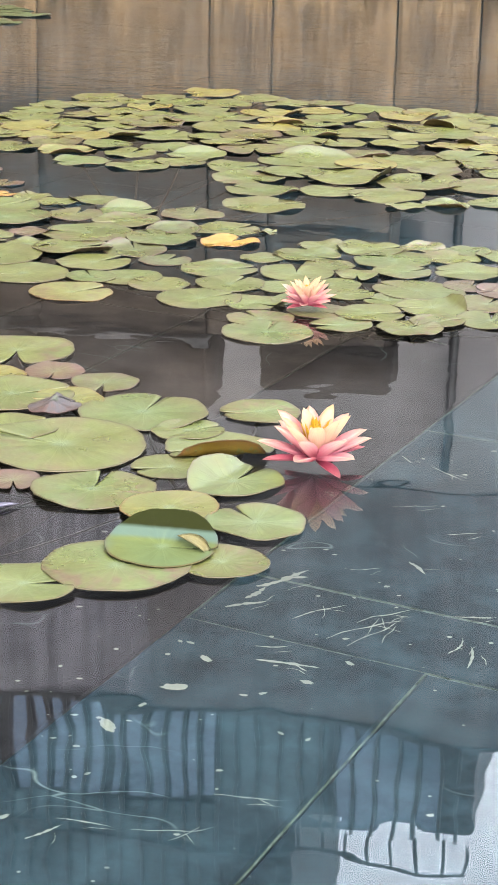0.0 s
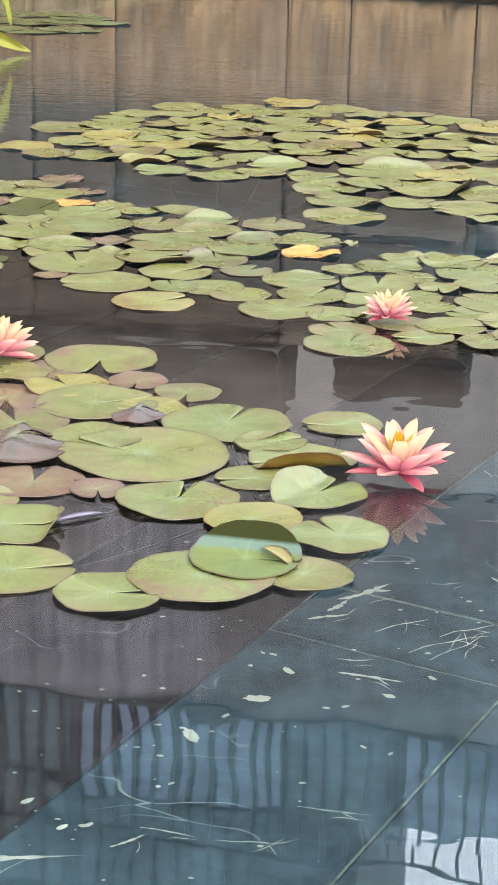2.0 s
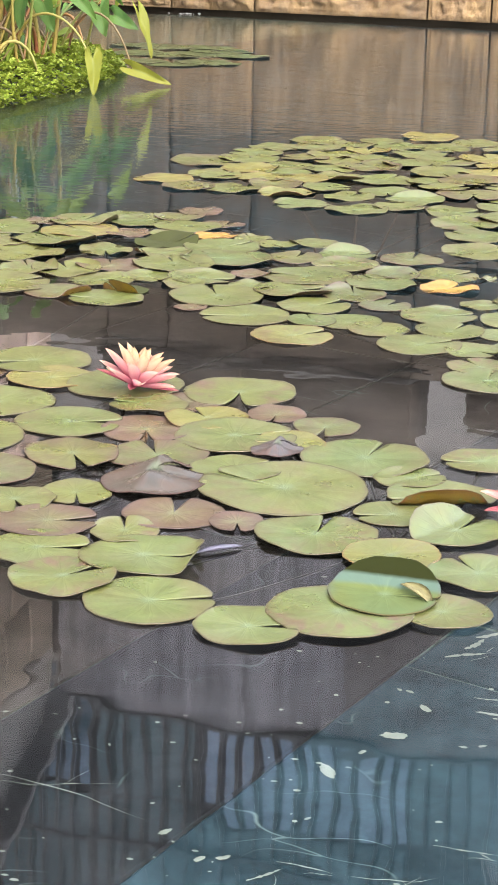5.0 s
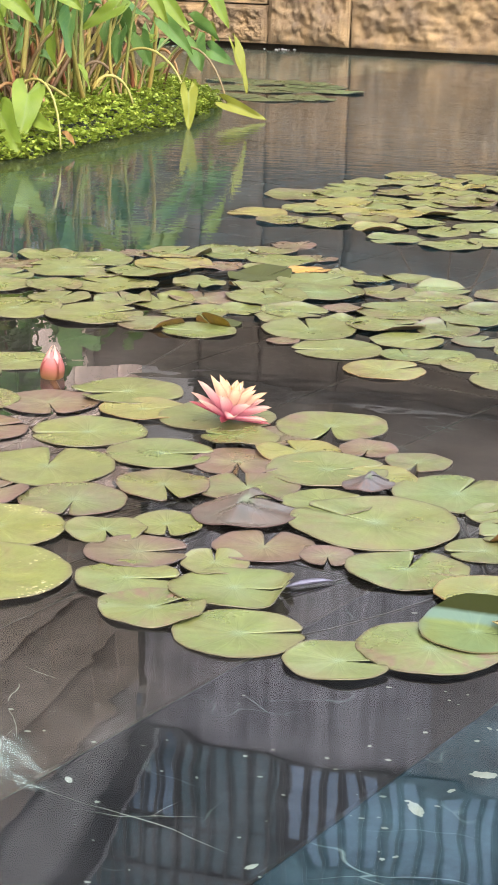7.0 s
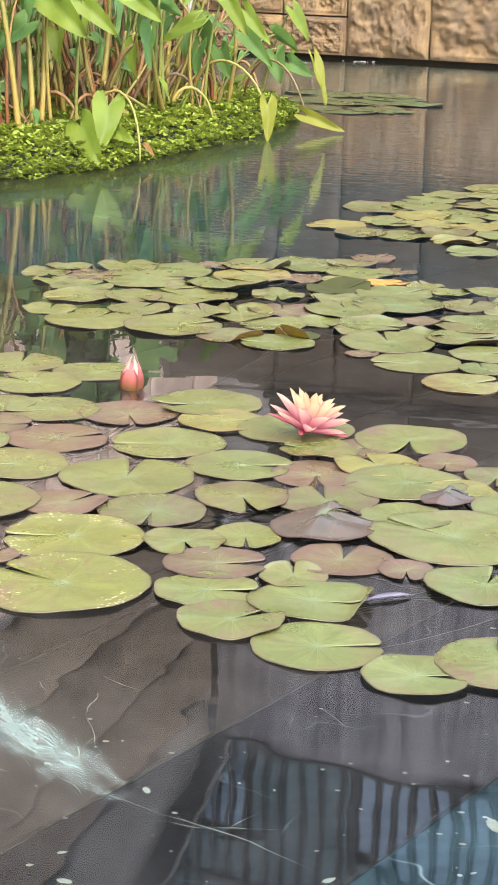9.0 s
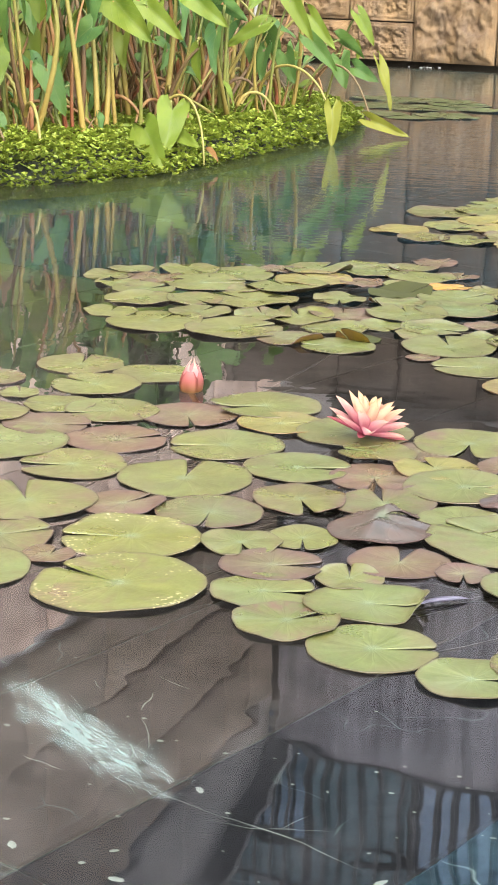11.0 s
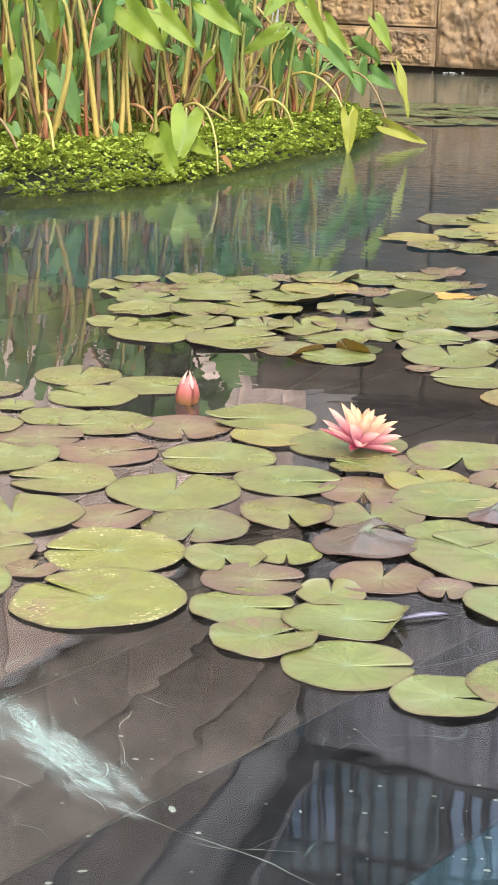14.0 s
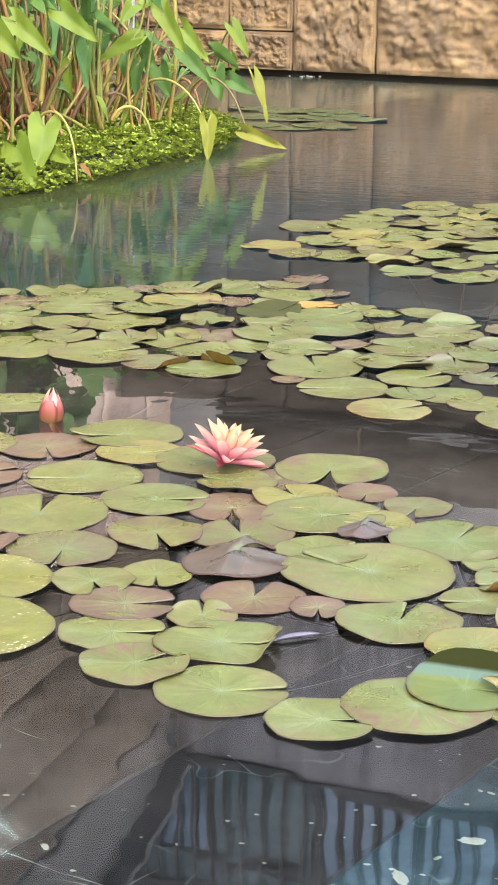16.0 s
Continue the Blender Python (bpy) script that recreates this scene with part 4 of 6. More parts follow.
lily_pad("green", -0.584, 3.323, 0.0026, 0.103, 275, 1.01, (41, 0.78, 21), M_UNDER)
lily_pad("green", -1.271, 3.318, 0.0026, 0.090, 221, 1.02)
lily_pad("green", -1.492, 3.218, 0.0026, 0.084, 125, 0.98)
lily_pad("green", -0.727, 3.197, 0.0058, 0.067, 173, 1.13, (276, 0.78, 21), M_UNDER)
lily_pad("green", -0.995, 3.159, 0.0010, 0.101, 202, 1.05)
lily_pad("yellowing", -0.610, 3.136, 0.0058, 0.076, 131, 0.86, (199, 0.79, 24), M_UNDER)
lily_pad("green", -0.836, 3.060, 0.0026, 0.089, 10, 1.08)
lily_pad("green", -0.544, 3.038, 0.0058, 0.098, 20, 1.11)
lily_pad("green", -1.387, 3.033, 0.0026, 0.119, 225, 1.18)
lily_pad("yellowing", -0.447, 3.022, 0.0058, 0.064, 208, 0.82)
lily_pad("green", -0.128, 2.997, 0.0010, 0.068, 202, 0.94)
lily_pad("green", -0.315, 2.962, 0.0058, 0.105, 76, 0.95)
lily_pad("green", -1.205, 2.946, 0.0010, 0.097, 207, 0.94)
lily_pad("green", -0.999, 2.935, 0.0010, 0.114, 99, 1.01)
lily_pad("green", -0.234, 2.870, 0.0058, 0.053, 35, 1.25)
lily_pad("green", -0.511, 2.857, 0.0042, 0.073, 40, 1.02)
lily_pad("green", -0.180, 2.790, 0.0058, 0.077, 204, 1.25, (282, 0.52, 62), M_UNDERORANGE)
lily_pad("green", -0.422, 2.776, 0.0058, 0.132, 159, 1.00)
lily_pad("green", -1.197, 2.720, 0.0042, 0.114, 119, 0.92, (180, 0.87, 17), M_UNDER)
lily_pad("green", -0.246, 2.695, 0.0010, 0.057, 205, 1.06)
lily_pad("green", -0.729, 2.688, 0.0010, 0.055, 285, 1.25)
lily_pad("green", -0.148, 2.639, 0.0026, 0.070, 63, 1.25, (150, 0.34, 30), M_UNDER)
lily_pad("green", -0.811, 2.634, 0.0026, 0.063, 297, 1.05)
lily_pad("spotted", -0.975, 2.604, 0.0026, 0.107, 199, 1.03)
lily_pad("green", -0.346, 2.574, 0.0042, 0.090, 83, 0.89)
lily_pad("green", -0.618, 2.531, 0.0026, 0.050, 104, 1.25, (144, 0.86, 13), M_UNDER)
lily_pad("yellowing", -0.230, 2.508, 0.0058, 0.071, 305, 0.83)
lily_pad("green", -0.107, 2.462, 0.0058, 0.068, 122, 1.12)
lily_pad("green", -0.568, 2.434, 0.0042, 0.083, 3, 1.20, (0, 0.70, 42), M_PALE)
lily_pad("green", -0.721, 2.435, 0.0026, 0.075, 6, 0.97)
lily_pad("spotted", -0.920, 2.396, 0.0042, 0.130, 161, 0.85)
lily_pad("green", -1.145, 2.387, 0.0042, 0.089, 276, 1.02)
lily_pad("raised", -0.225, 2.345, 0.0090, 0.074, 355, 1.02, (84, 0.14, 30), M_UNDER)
lily_pad("green", -0.656, 2.328, 0.0058, 0.072, 46, 1.04, (10, 0.9, 30), M_UNDER)
TIPPED = lily_pad("green", -0.145, 2.307, 0.0058, 0.059, 154, 1.16)
lily_pad("green", -0.276, 2.281, 0.0058, 0.093, 27, 1.09)
lily_pad("green", -0.525, 2.271, 0.0010, 0.085, 18, 1.06)
lily_pad("green", -0.384, 2.206, 0.0058, 0.068, 5, 1.02)
lily_pad("green", -0.761, 6.109, 0.0010, 0.086, 298, 0.95)
lily_pad("green", -1.046, 6.243, 0.0054, 0.102, 90, 0.95)
lily_pad("green", -0.157, 5.872, 0.0032, 0.099, 162, 0.95, (343, 0.74, 38), M_UNDERORANGE)
lily_pad("yellowing", -0.817, 5.870, 0.0054, 0.083, 159, 0.94)
lily_pad("green", 0.346, 5.692, 0.0032, 0.097, 36, 0.91)
lily_pad("mottled", -0.644, 6.197, 0.0010, 0.109, 119, 0.94)
lily_pad("green", -0.539, 5.696, 0.0010, 0.088, 279, 0.98)
lily_pad("green", -0.872, 6.587, 0.0032, 0.090, 206, 0.99)
lily_pad("yellowing", -0.113, 6.567, 0.0010, 0.091, 172, 0.95, (72, 0.79, 23), M_UNDERORANGE)
lily_pad("green", 0.136, 5.899, 0.0010, 0.084, 11, 0.95)
lily_pad("green", 0.801, 6.334, 0.0054, 0.110, 268, 1.00, (173, 0.80, 30), M_UNDER)
lily_pad("green", -0.322, 6.869, 0.0010, 0.098, 121, 1.03)
lily_pad("yellowing", 0.489, 6.092, 0.0054, 0.101, 288, 0.97)
lily_pad("mottled", 0.666, 5.318, 0.0054, 0.114, 308, 1.07)
lily_pad("mottled", -0.068, 6.770, 0.0054, 0.083, 219, 1.06)
lily_pad("green", 0.701, 5.922, 0.0054, 0.078, 214, 1.00)
lily_pad("green", -0.592, 6.689, 0.0054, 0.092, 60, 1.07)
lily_pad("mottled", -0.873, 6.325, 0.0010, 0.080, 175, 1.04)
lily_pad("green", -0.119, 6.078, 0.0032, 0.091, 128, 1.05, (305, 0.82, 47), M_UNDER)
lily_pad("mottled", 0.198, 6.250, 0.0032, 0.088, 282, 1.01, (231, 0.72, 38), M_UNDER)
lily_pad("green", 0.477, 5.415, 0.0032, 0.111, 71, 1.06)
lily_pad("green", 0.633, 6.239, 0.0010, 0.096, 288, 1.06, (113, 0.76, 39), M_UNDER)
lily_pad("yellowing", 0.195, 6.512, 0.0054, 0.100, 109, 1.09, (336, 0.69, 30), M_UNDER)
lily_pad("green", 0.628, 5.531, 0.0010, 0.095, 111, 0.95, (260, 0.78, 22), M_UNDERORANGE)
lily_pad("green", -0.569, 5.919, 0.0032, 0.099, 66, 1.01)
lily_pad("green", -0.377, 5.823, 0.0054, 0.076, 24, 1.09)
lily_pad("mottled", 0.044, 5.675, 0.0032, 0.079, 174, 1.03, (296, 0.70, 44), M_UNDER)
lily_pad("green", 0.648, 6.429, 0.0054, 0.104, 149, 0.93, (135, 0.83, 40), M_UNDER)
lily_pad("green", -0.049, 6.413, 0.0054, 0.104, 56, 0.98)
lily_pad("green", -0.404, 6.390, 0.0032, 0.109, 61, 0.91)
lily_pad("green", -0.642, 6.379, 0.0010, 0.087, 31, 0.92)
lily_pad("green", 0.046, 6.091, 0.0032, 0.114, 334, 0.94)
lily_pad("green", 0.085, 6.275, 0.0054, 0.076, 350, 0.90, (122, 0.79, 32), M_UNDERORANGE)
lily_pad("yellowing", -0.502, 6.971, 0.0054, 0.109, 218, 0.91)
lily_pad("green", -0.791, 6.431, 0.0010, 0.088, 6, 1.08, (306, 0.83, 36), M_UNDER)
lily_pad("green", 0.344, 6.351, 0.0054, 0.115, 269, 1.05, (236, 0.70, 46), M_UNDER)
lily_pad("yellowing", 0.453, 5.830, 0.0032, 0.099, 195, 0.97)
lily_pad("green", 0.762, 5.440, 0.0054, 0.089, 77, 0.91)
lily_pad("green", -0.721, 5.715, 0.0054, 0.076, 8, 0.99)
lily_pad("green", -0.894, 6.137, 0.0010, 0.081, 194, 0.97)
lily_pad("green", 0.708, 5.159, 0.0054, 0.089, 307, 1.07)
lily_pad("green", -0.126, 5.726, 0.0010, 0.082, 184, 1.01, (315, 0.82, 19), M_UNDER)
lily_pad("green", -1.010, 6.545, 0.0032, 0.088, 239, 0.93)
lily_pad("mottled", -1.175, 6.150, 0.0032, 0.114, 345, 1.04)
lily_pad("green", -0.105, 6.265, 0.0054, 0.086, 60, 0.92)
lily_pad("green", 0.325, 6.150, 0.0032, 0.114, 183, 1.08)
lily_pad("yellowing", -0.267, 6.498, 0.0032, 0.105, 114, 1.03, (330, 0.69, 32), M_UNDER)
lily_pad("green", 0.082, 6.656, 0.0010, 0.113, 267, 1.03)
lily_pad("green", 0.785, 6.040, 0.0032, 0.088, 207, 1.02)
lily_pad("mottled", 0.242, 5.402, 0.0054, 0.076, 164, 1.07)
lily_pad("green", -0.406, 6.123, 0.0054, 0.101, 291, 1.01)
lily_pad("mottled", -0.282, 5.706, 0.0054, 0.112, 274, 0.92)
lily_pad("green", 0.407, 6.562, 0.0010, 0.080, 254, 0.98)
lily_pad("yellowing", -1.011, 6.030, 0.0032, 0.099, 323, 0.92, (349, 0.71, 34), M_UNDER)
lily_pad("mottled", -0.307, 5.976, 0.0054, 0.100, 317, 0.93)
lily_pad("green", 0.557, 5.743, 0.0054, 0.084, 132, 0.92)
lily_pad("mottled", -0.887, 5.742, 0.0032, 0.090, 183, 0.92, (204, 0.81, 28), M_UNDER)
lily_pad("green", -0.745, 6.699, 0.0010, 0.081, 68, 0.94)
lily_pad("mottled", 0.634, 6.056, 0.0010, 0.104, 298, 0.99, (221, 0.79, 34), M_UNDER)
lily_pad("yellowing", 0.049, 5.497, 0.0054, 0.089, 311, 1.06)
lily_pad("yellowing", -0.257, 6.159, 0.0032, 0.098, 79, 0.94)
lily_pad("green", -0.212, 6.740, 0.0032, 0.093, 323, 1.01)
lily_pad("green", -0.505, 6.539, 0.0032, 0.095, 162, 1.05)
lily_pad("green", 0.752, 5.616, 0.0032, 0.102, 22, 1.07)
lily_pad("green", 0.812, 5.788, 0.0032, 0.099, 226, 1.08)
lily_pad("green", -0.660, 6.803, 0.0054, 0.079, 316, 0.92)
lily_pad("green", -0.758, 6.291, 0.0010, 0.084, 79, 1.02)
lily_pad("mottled", 0.538, 5.201, 0.0032, 0.107, 111, 1.09)
lily_pad("green", 0.500, 6.452, 0.0054, 0.105, 171, 1.08)
lily_pad("green", -0.876, 5.989, 0.0010, 0.076, 204, 1.08)
lily_pad("green", -0.028, 5.889, 0.0010, 0.081, 107, 0.96)
lily_pad("green", -1.048, 6.397, 0.0010, 0.095, 178, 0.92)
lily_pad("yellowing", 0.308, 5.890, 0.0010, 0.080, 312, 0.94)
lily_pad("green", -0.444, 6.708, 0.0010, 0.100, 313, 1.08)
lily_pad("yellowing", -0.221, 6.303, 0.0032, 0.083, 238, 0.94, (291, 0.70, 40), M_UNDER)
lily_pad("green", 0.470, 6.248, 0.0010, 0.085, 265, 1.08)
lily_pad("mottled", -1.131, 5.616, 0.0054, 0.081, 28, 0.96)
lily_pad("yellowing", -0.685, 6.555, 0.0054, 0.078, 89, 0.98)
lily_pad("green", 0.390, 5.562, 0.0010, 0.081, 199, 1.09, (196, 0.78, 36), M_UNDERORANGE)
lily_pad("green", -0.709, 5.950, 0.0010, 0.081, 177, 0.92, (295, 0.71, 30), M_UNDER)
lily_pad("yellowing", -0.941, 5.864, 0.0010, 0.085, 292, 1.07)
lily_pad("mottled", 0.408, 5.982, 0.0054, 0.081, 166, 1.03, (227, 0.70, 33), M_UNDER)
lily_pad("green", -0.878, 6.738, 0.0054, 0.104, 33, 0.95)
lily_pad("green", -0.479, 5.437, 0.0054, 0.078, 353, 0.98)
lily_pad("green", 0.200, 6.029, 0.0054, 0.082, 348, 0.94)
lily_pad("green", -0.531, 6.301, 0.0032, 0.089, 171, 0.94, (216, 0.87, 39), M_UNDER)
lily_pad("green", -0.429, 5.931, 0.0010, 0.077, 173, 0.92)
lily_pad("green", -0.159, 5.321, 0.0054, 0.090, 307, 0.97, (222, 0.82, 22), M_UNDER)
lily_pad("green", 0.574, 5.914, 0.0010, 0.083, 316, 1.02, (202, 0.72, 20), M_UNDERORANGE)
lily_pad("green", 0.269, 6.628, 0.0010, 0.081, 198, 0.96)
lily_pad("green", 0.746, 6.187, 0.0054, 0.077, 206, 0.90, (75, 0.78, 16), M_UNDERORANGE)
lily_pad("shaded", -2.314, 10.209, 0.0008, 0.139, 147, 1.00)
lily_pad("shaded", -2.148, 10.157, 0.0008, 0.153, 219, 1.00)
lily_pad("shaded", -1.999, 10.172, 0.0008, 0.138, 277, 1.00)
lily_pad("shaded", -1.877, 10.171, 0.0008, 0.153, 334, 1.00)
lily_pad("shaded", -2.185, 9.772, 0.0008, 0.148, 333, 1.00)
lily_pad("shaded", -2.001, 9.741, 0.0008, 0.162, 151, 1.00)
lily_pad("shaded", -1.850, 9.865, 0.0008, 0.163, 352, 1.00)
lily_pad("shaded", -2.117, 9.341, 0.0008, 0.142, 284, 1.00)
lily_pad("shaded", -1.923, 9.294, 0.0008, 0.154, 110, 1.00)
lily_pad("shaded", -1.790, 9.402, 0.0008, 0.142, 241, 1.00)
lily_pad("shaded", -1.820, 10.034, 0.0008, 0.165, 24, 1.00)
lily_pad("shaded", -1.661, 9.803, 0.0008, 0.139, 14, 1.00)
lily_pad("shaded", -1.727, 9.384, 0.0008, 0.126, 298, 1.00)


# ---- water lily flowers ----
def petal(length, width, cup, curl):
    """One pointed petal along +x, hollow upwards, with UV."""
    bm = bmesh.new()
    uvl = bm.loops.layers.uv.verify()
    nu, nv = 6, 9
    rows = []
    for j in range(nv + 1):
        v = j / nv
        half = width / 2 * (math.sin(math.pi * (v * 0.9 + 0.1) ** 1.12) ** 0.7 if v < 1 else 0.0)
        row = []
        for i in range(nu + 1):
            u = 2 * i / nu - 1
            row.append((bm.verts.new((length * v, half * u, cup * (u * u) * half * 1.6 - curl * length * v * v)), (0.5 + u / 2, v)))
        rows.append(row)
    for j in range(nv):
        for i in range(nu):
            q = (rows[j][i], rows[j + 1][i], rows[j + 1][i + 1], rows[j][i + 1])
            f = bm.faces.new([a for a, _ in q])
            for lp, (_, w) in zip(f.loops, q):
                lp[uvl].uv = w
    bmesh.ops.solidify(bm, geom=bm.faces[:], thickness=0.0011)
    return bm


tip = part("turned_tip", petal(0.056, 0.024, 0.4, 0.25), M_CREAM, TIPPED, "cream turned-up tip")
tip.matrix_world = pose(-0.163, 2.326, 0.007, 0, -24, 140)


def water_lily(x, y, z, size, lean, toward, turn, label, tiers):
    """A flower of several rings of petals about a cluster of stamens. size: length of the longest petal."""
    root = tagged(new("water_lily"), label, "water lily", "water lily flowers")
    root.matrix_world = pose(x, y, z) @ pose(0, 0, 0, 0, 0, toward) @ pose(0, 0, 0, 0, lean, 0) @ pose(0, 0, 0, 0, 0, turn)
    rng = random.Random(int(x * 900))
    for count, rise, frac, wide, cup, curl, mt, nm in tiers:
        for i in range(count):
            ln = size * frac * rng.uniform(0.93, 1.05)
            ob = part(nm, petal(ln, ln * wide, cup, curl), mt, root)
            a = 360 * (i + 0.5 * (count % 2)) / count + rng.uniform(-6, 6) + rise
            ob.matrix_basis = pose(0, 0, 0.004, 0, 0, a) @ pose(size * 0.06, 0, 0, 0, -rise + rng.uniform(-5, 5), 0)
    for i in range(26):
        ln = size * rng.uniform(0.58, 0.76)
        ob = part("stamen", petal(ln, ln * 0.17, 0.5, -0.1), M_STAMEN, root)
        ob.matrix_basis = pose(0, 0, 0.006, 0, 0, i * 137.5) @ pose(size * 0.03, 0, 0, 0, -62 - rng.uniform(0, 24), 0)
    return root


CUPPED = (
    (4, 3, 1.0, 0.24, 0.45, -0.04, M_SEPAL, "sepal"), (6, 16, 1.06, 0.29, 0.5, -0.08, M_PETAL_OUT, "petal"),
    (7, 34, 1.06, 0.31, 0.6, -0.10, M_PETAL_OUT, "petal"), (7, 52, 1.02, 0.30, 0.65, -0.08, M_PETAL_IN, "petal"),
    (5, 66, 0.80, 0.27, 0.65, -0.05, M_PETAL_IN, "petal"),
)
FULL = (
    (4, 4, 1.0, 0.24, 0.45, -0.04, M_SEPAL, "sepal"), (6, 14, 1.06, 0.29, 0.5, -0.08, M_PETAL_OUT, "petal"),
    (8, 34, 1.09, 0.29, 0.6, -0.06, M_PETAL_OUT, "petal"), (8, 53, 1.08, 0.27, 0.65, -0.04, M_PETAL_IN, "petal"),
    (7, 68, 1.00, 0.25, 0.65, -0.03, M_PETAL_IN, "petal"),
)
water_lily(-0.033, 2.722, 0.008, 0.083, 3, -80, 15, "open pink and peach water lily with yellow stamens", CUPPED)
water_lily(-0.072, 3.700, 0.010, 0.056, 4, -90, 40, "small open pink water lily above the pads", FULL)
water_lily(-0.770, 3.275, 0.010, 0.076, 15, 25, 70, "pink water lily with cream petal tips", FULL)


def bud(x, y, z, h):
    """A closed flower: pointed sepals and petals wrapped round each other."""
    root = tagged(new("water_lily_bud"), "closed pink and orange water lily bud", "flower bud")
    root.matrix_world = pose(x, y, z, 0, 4, 0)
    for ring, (n, rad, mt, top) in enumerate(((4, 1.0, M_BUDSEPAL, 0.90), (5, 0.86, M_PETAL_OUT, 1.0))):
        for i in range(n):
            bm = bmesh.new()
            uvl = bm.loops.layers.uv.verify()
            rows = []
            for j in range(10):
                v = j / 9
                rr = h * 0.33 * rad * (math.sin(math.pi * (0.26 + 0.70 * v)) ** 0.8)
                row = []
                for s in range(7):
                    u = s / 3 - 1
                    a = 2 * math.pi * (i + 0.3 * ring) / n + u * (math.pi / n) * (1.12 if v < 0.55 else 1.12 * (1 - (v - 0.55) / 0.5))
                    row.append((bm.verts.new((rr * math.cos(a), rr * math.sin(a), h * top * v - 0.004)), (0.5 + u / 2, v)))
                rows.append(row)
            for j in range(9):
                for s in range(6):
                    q = (rows[j][s], rows[j][s + 1], rows[j + 1][s + 1], rows[j + 1][s])
                    f = bm.faces.new([p for p, _ in q])
                    for lp, (_, w) in zip(f.loops, q):
                        lp[uvl].uv = w
            bmesh.ops.solidify(bm, geom=bm.faces[:], thickness=0.0012)
            part("sepal" if ring == 0 else "petal", bm, mt, root)
    bm = bmesh.new()
    tube(bm, bezier([(0, 0, 0.006), (0.01, 0, -0.1), (0.05, 0.03, -0.2), (0.06, 0.05, -0.29)]), 0.008, 0.006, 8)
    part("stem", bm, M_STALK[3], root)


bud(-1.185, 3.537, -0.006, 0.074)

# ---- planted bed with taro and ground cover ----
EDGE = ((-3.75, 5.2), (-3.2, 5.65), (-2.8, 6.02), (-2.5, 6.33), (-2.31, 6.70), (-2.22, 7.2), (-2.12, 7.7), (-2.06, 8.25), (-2.08, 8.8), (-2.3, 9.25), (-2.9, 9.45), (-3.68, 9.5))


def bed_inside(x, y):
    hit = False
    for (ax, ay), (bx, by) in zip(EDGE, EDGE[1:] + EDGE[:1]):
        if (ay > y) != (by > y) and x < (bx - ax) * (y - ay) / (by - ay) + ax:
            hit = not hit
    return hit


def bed_depth(x, y):
    """Distance from the bed's waterside edge."""
    best = 9.0
    for (ax, ay), (bx, by) in zip(EDGE, EDGE[1:]):
        dx, dy = bx - ax, by - ay
        s = max(0, min(1, ((x - ax) * dx + (y - ay) * dy) / (dx * dx + dy * dy)))
        best = min(best, math.hypot(x - ax - s * dx, y - ay - s * dy))
    return best


def bed_top(x, y):
    d = bed_depth(x, y)
    return 0.035 + 0.065 * min(1, d / 0.16) + 0.03 * min(1, d / 0.5) + 0.03 * noise.noise(Vector((x * 2.5, y * 2.5, 1.0)))


bm = bmesh.new()
cx, cy = -3.1, 7.6
rim0 = [bm.verts.new((x, y, -0.31)) for x, y in EDGE]
rim1 = [bm.verts.new((x, y, -0.005)) for x, y in EDGE]
rim2 = [bm.verts.new((x + (cx - x) * 0.25, y + (cy - y) * 0.25, 0.05)) for x, y in EDGE]
mid = bm.verts.new((cx, cy, 0.06))
n = len(EDGE)
for i in range(n):
    j = (i + 1) % n
    bm.faces.new((rim0[i], rim0[j], rim1[j], rim1[i]))
    bm.faces.new((rim1[i], rim1[j], rim2[j], rim2[i]))
    bm.faces.new((rim2[i], rim2[j], mid))
tagged(part("soil_bed", bm, M_SOIL, None, "dark soil bed at the pond's edge", False), category="soil", kind="structure")

rng = random.Random(11)
verts, faces = [], []
count = 0
while count < 23000:
    x, y = rng.uniform(-3.75, -2.03), rng.uniform(5.2, 9.5)
    if not bed_inside(x, y):
        if not (bed_depth(x, y) < 0.035):
            continue
    d = bed_depth(x, y)
    if d > 0.8 and rng.random() < 0.75:
        continue
    top = bed_top(x, y)
    z = top * (1 - 0.45 * rng.random() ** 2) if d > 0.10 else rng.uniform(-0.004, top + 0.02)
    z += 0.04 * max(0, noise.noise(Vector((x * 9, y * 9, 4.0))))
    # a whorl of small oval leaves
    turn = rng.uniform(0, 6.283)
    lean_x, lean_y = rng.gauss(0, 0.25), rng.gauss(-0.15, 0.25)
    for q in range(rng.choice((4, 5, 6))):
        s = rng.uniform(0.011, 0.022)
        a, tip = turn + q * 2.4, rng.uniform(0.2, 1.15)
        ca, sa = math.cos(a), math.sin(a)
        wd = 0.36 * s
        b = len(verts)
        for along, across in ((0.05, 0), (0.35, 1), (0.72, 0.9), (1.0, 0), (0.72, -0.9), (0.35, -1)):
            px, py = ca * along * s * math.cos(tip) - sa * across * wd, sa * along * s * math.cos(tip) + ca * across * wd
            verts.append((x + px, y + py, z + along * s * math.sin(tip) - 0.25 * s * along * along + px * lean_x + py * lean_y))
        faces.append(tuple(range(b, b + 6)))
    count += 1
me = bpy.data.meshes.new("ground_cover")
me.from_pydata(verts, [], faces)
me.materials.append(M_COVER)
tagged(new("ground_cover", me), "dense small-leaved bright green ground cover", "ground cover", kind="stuff")


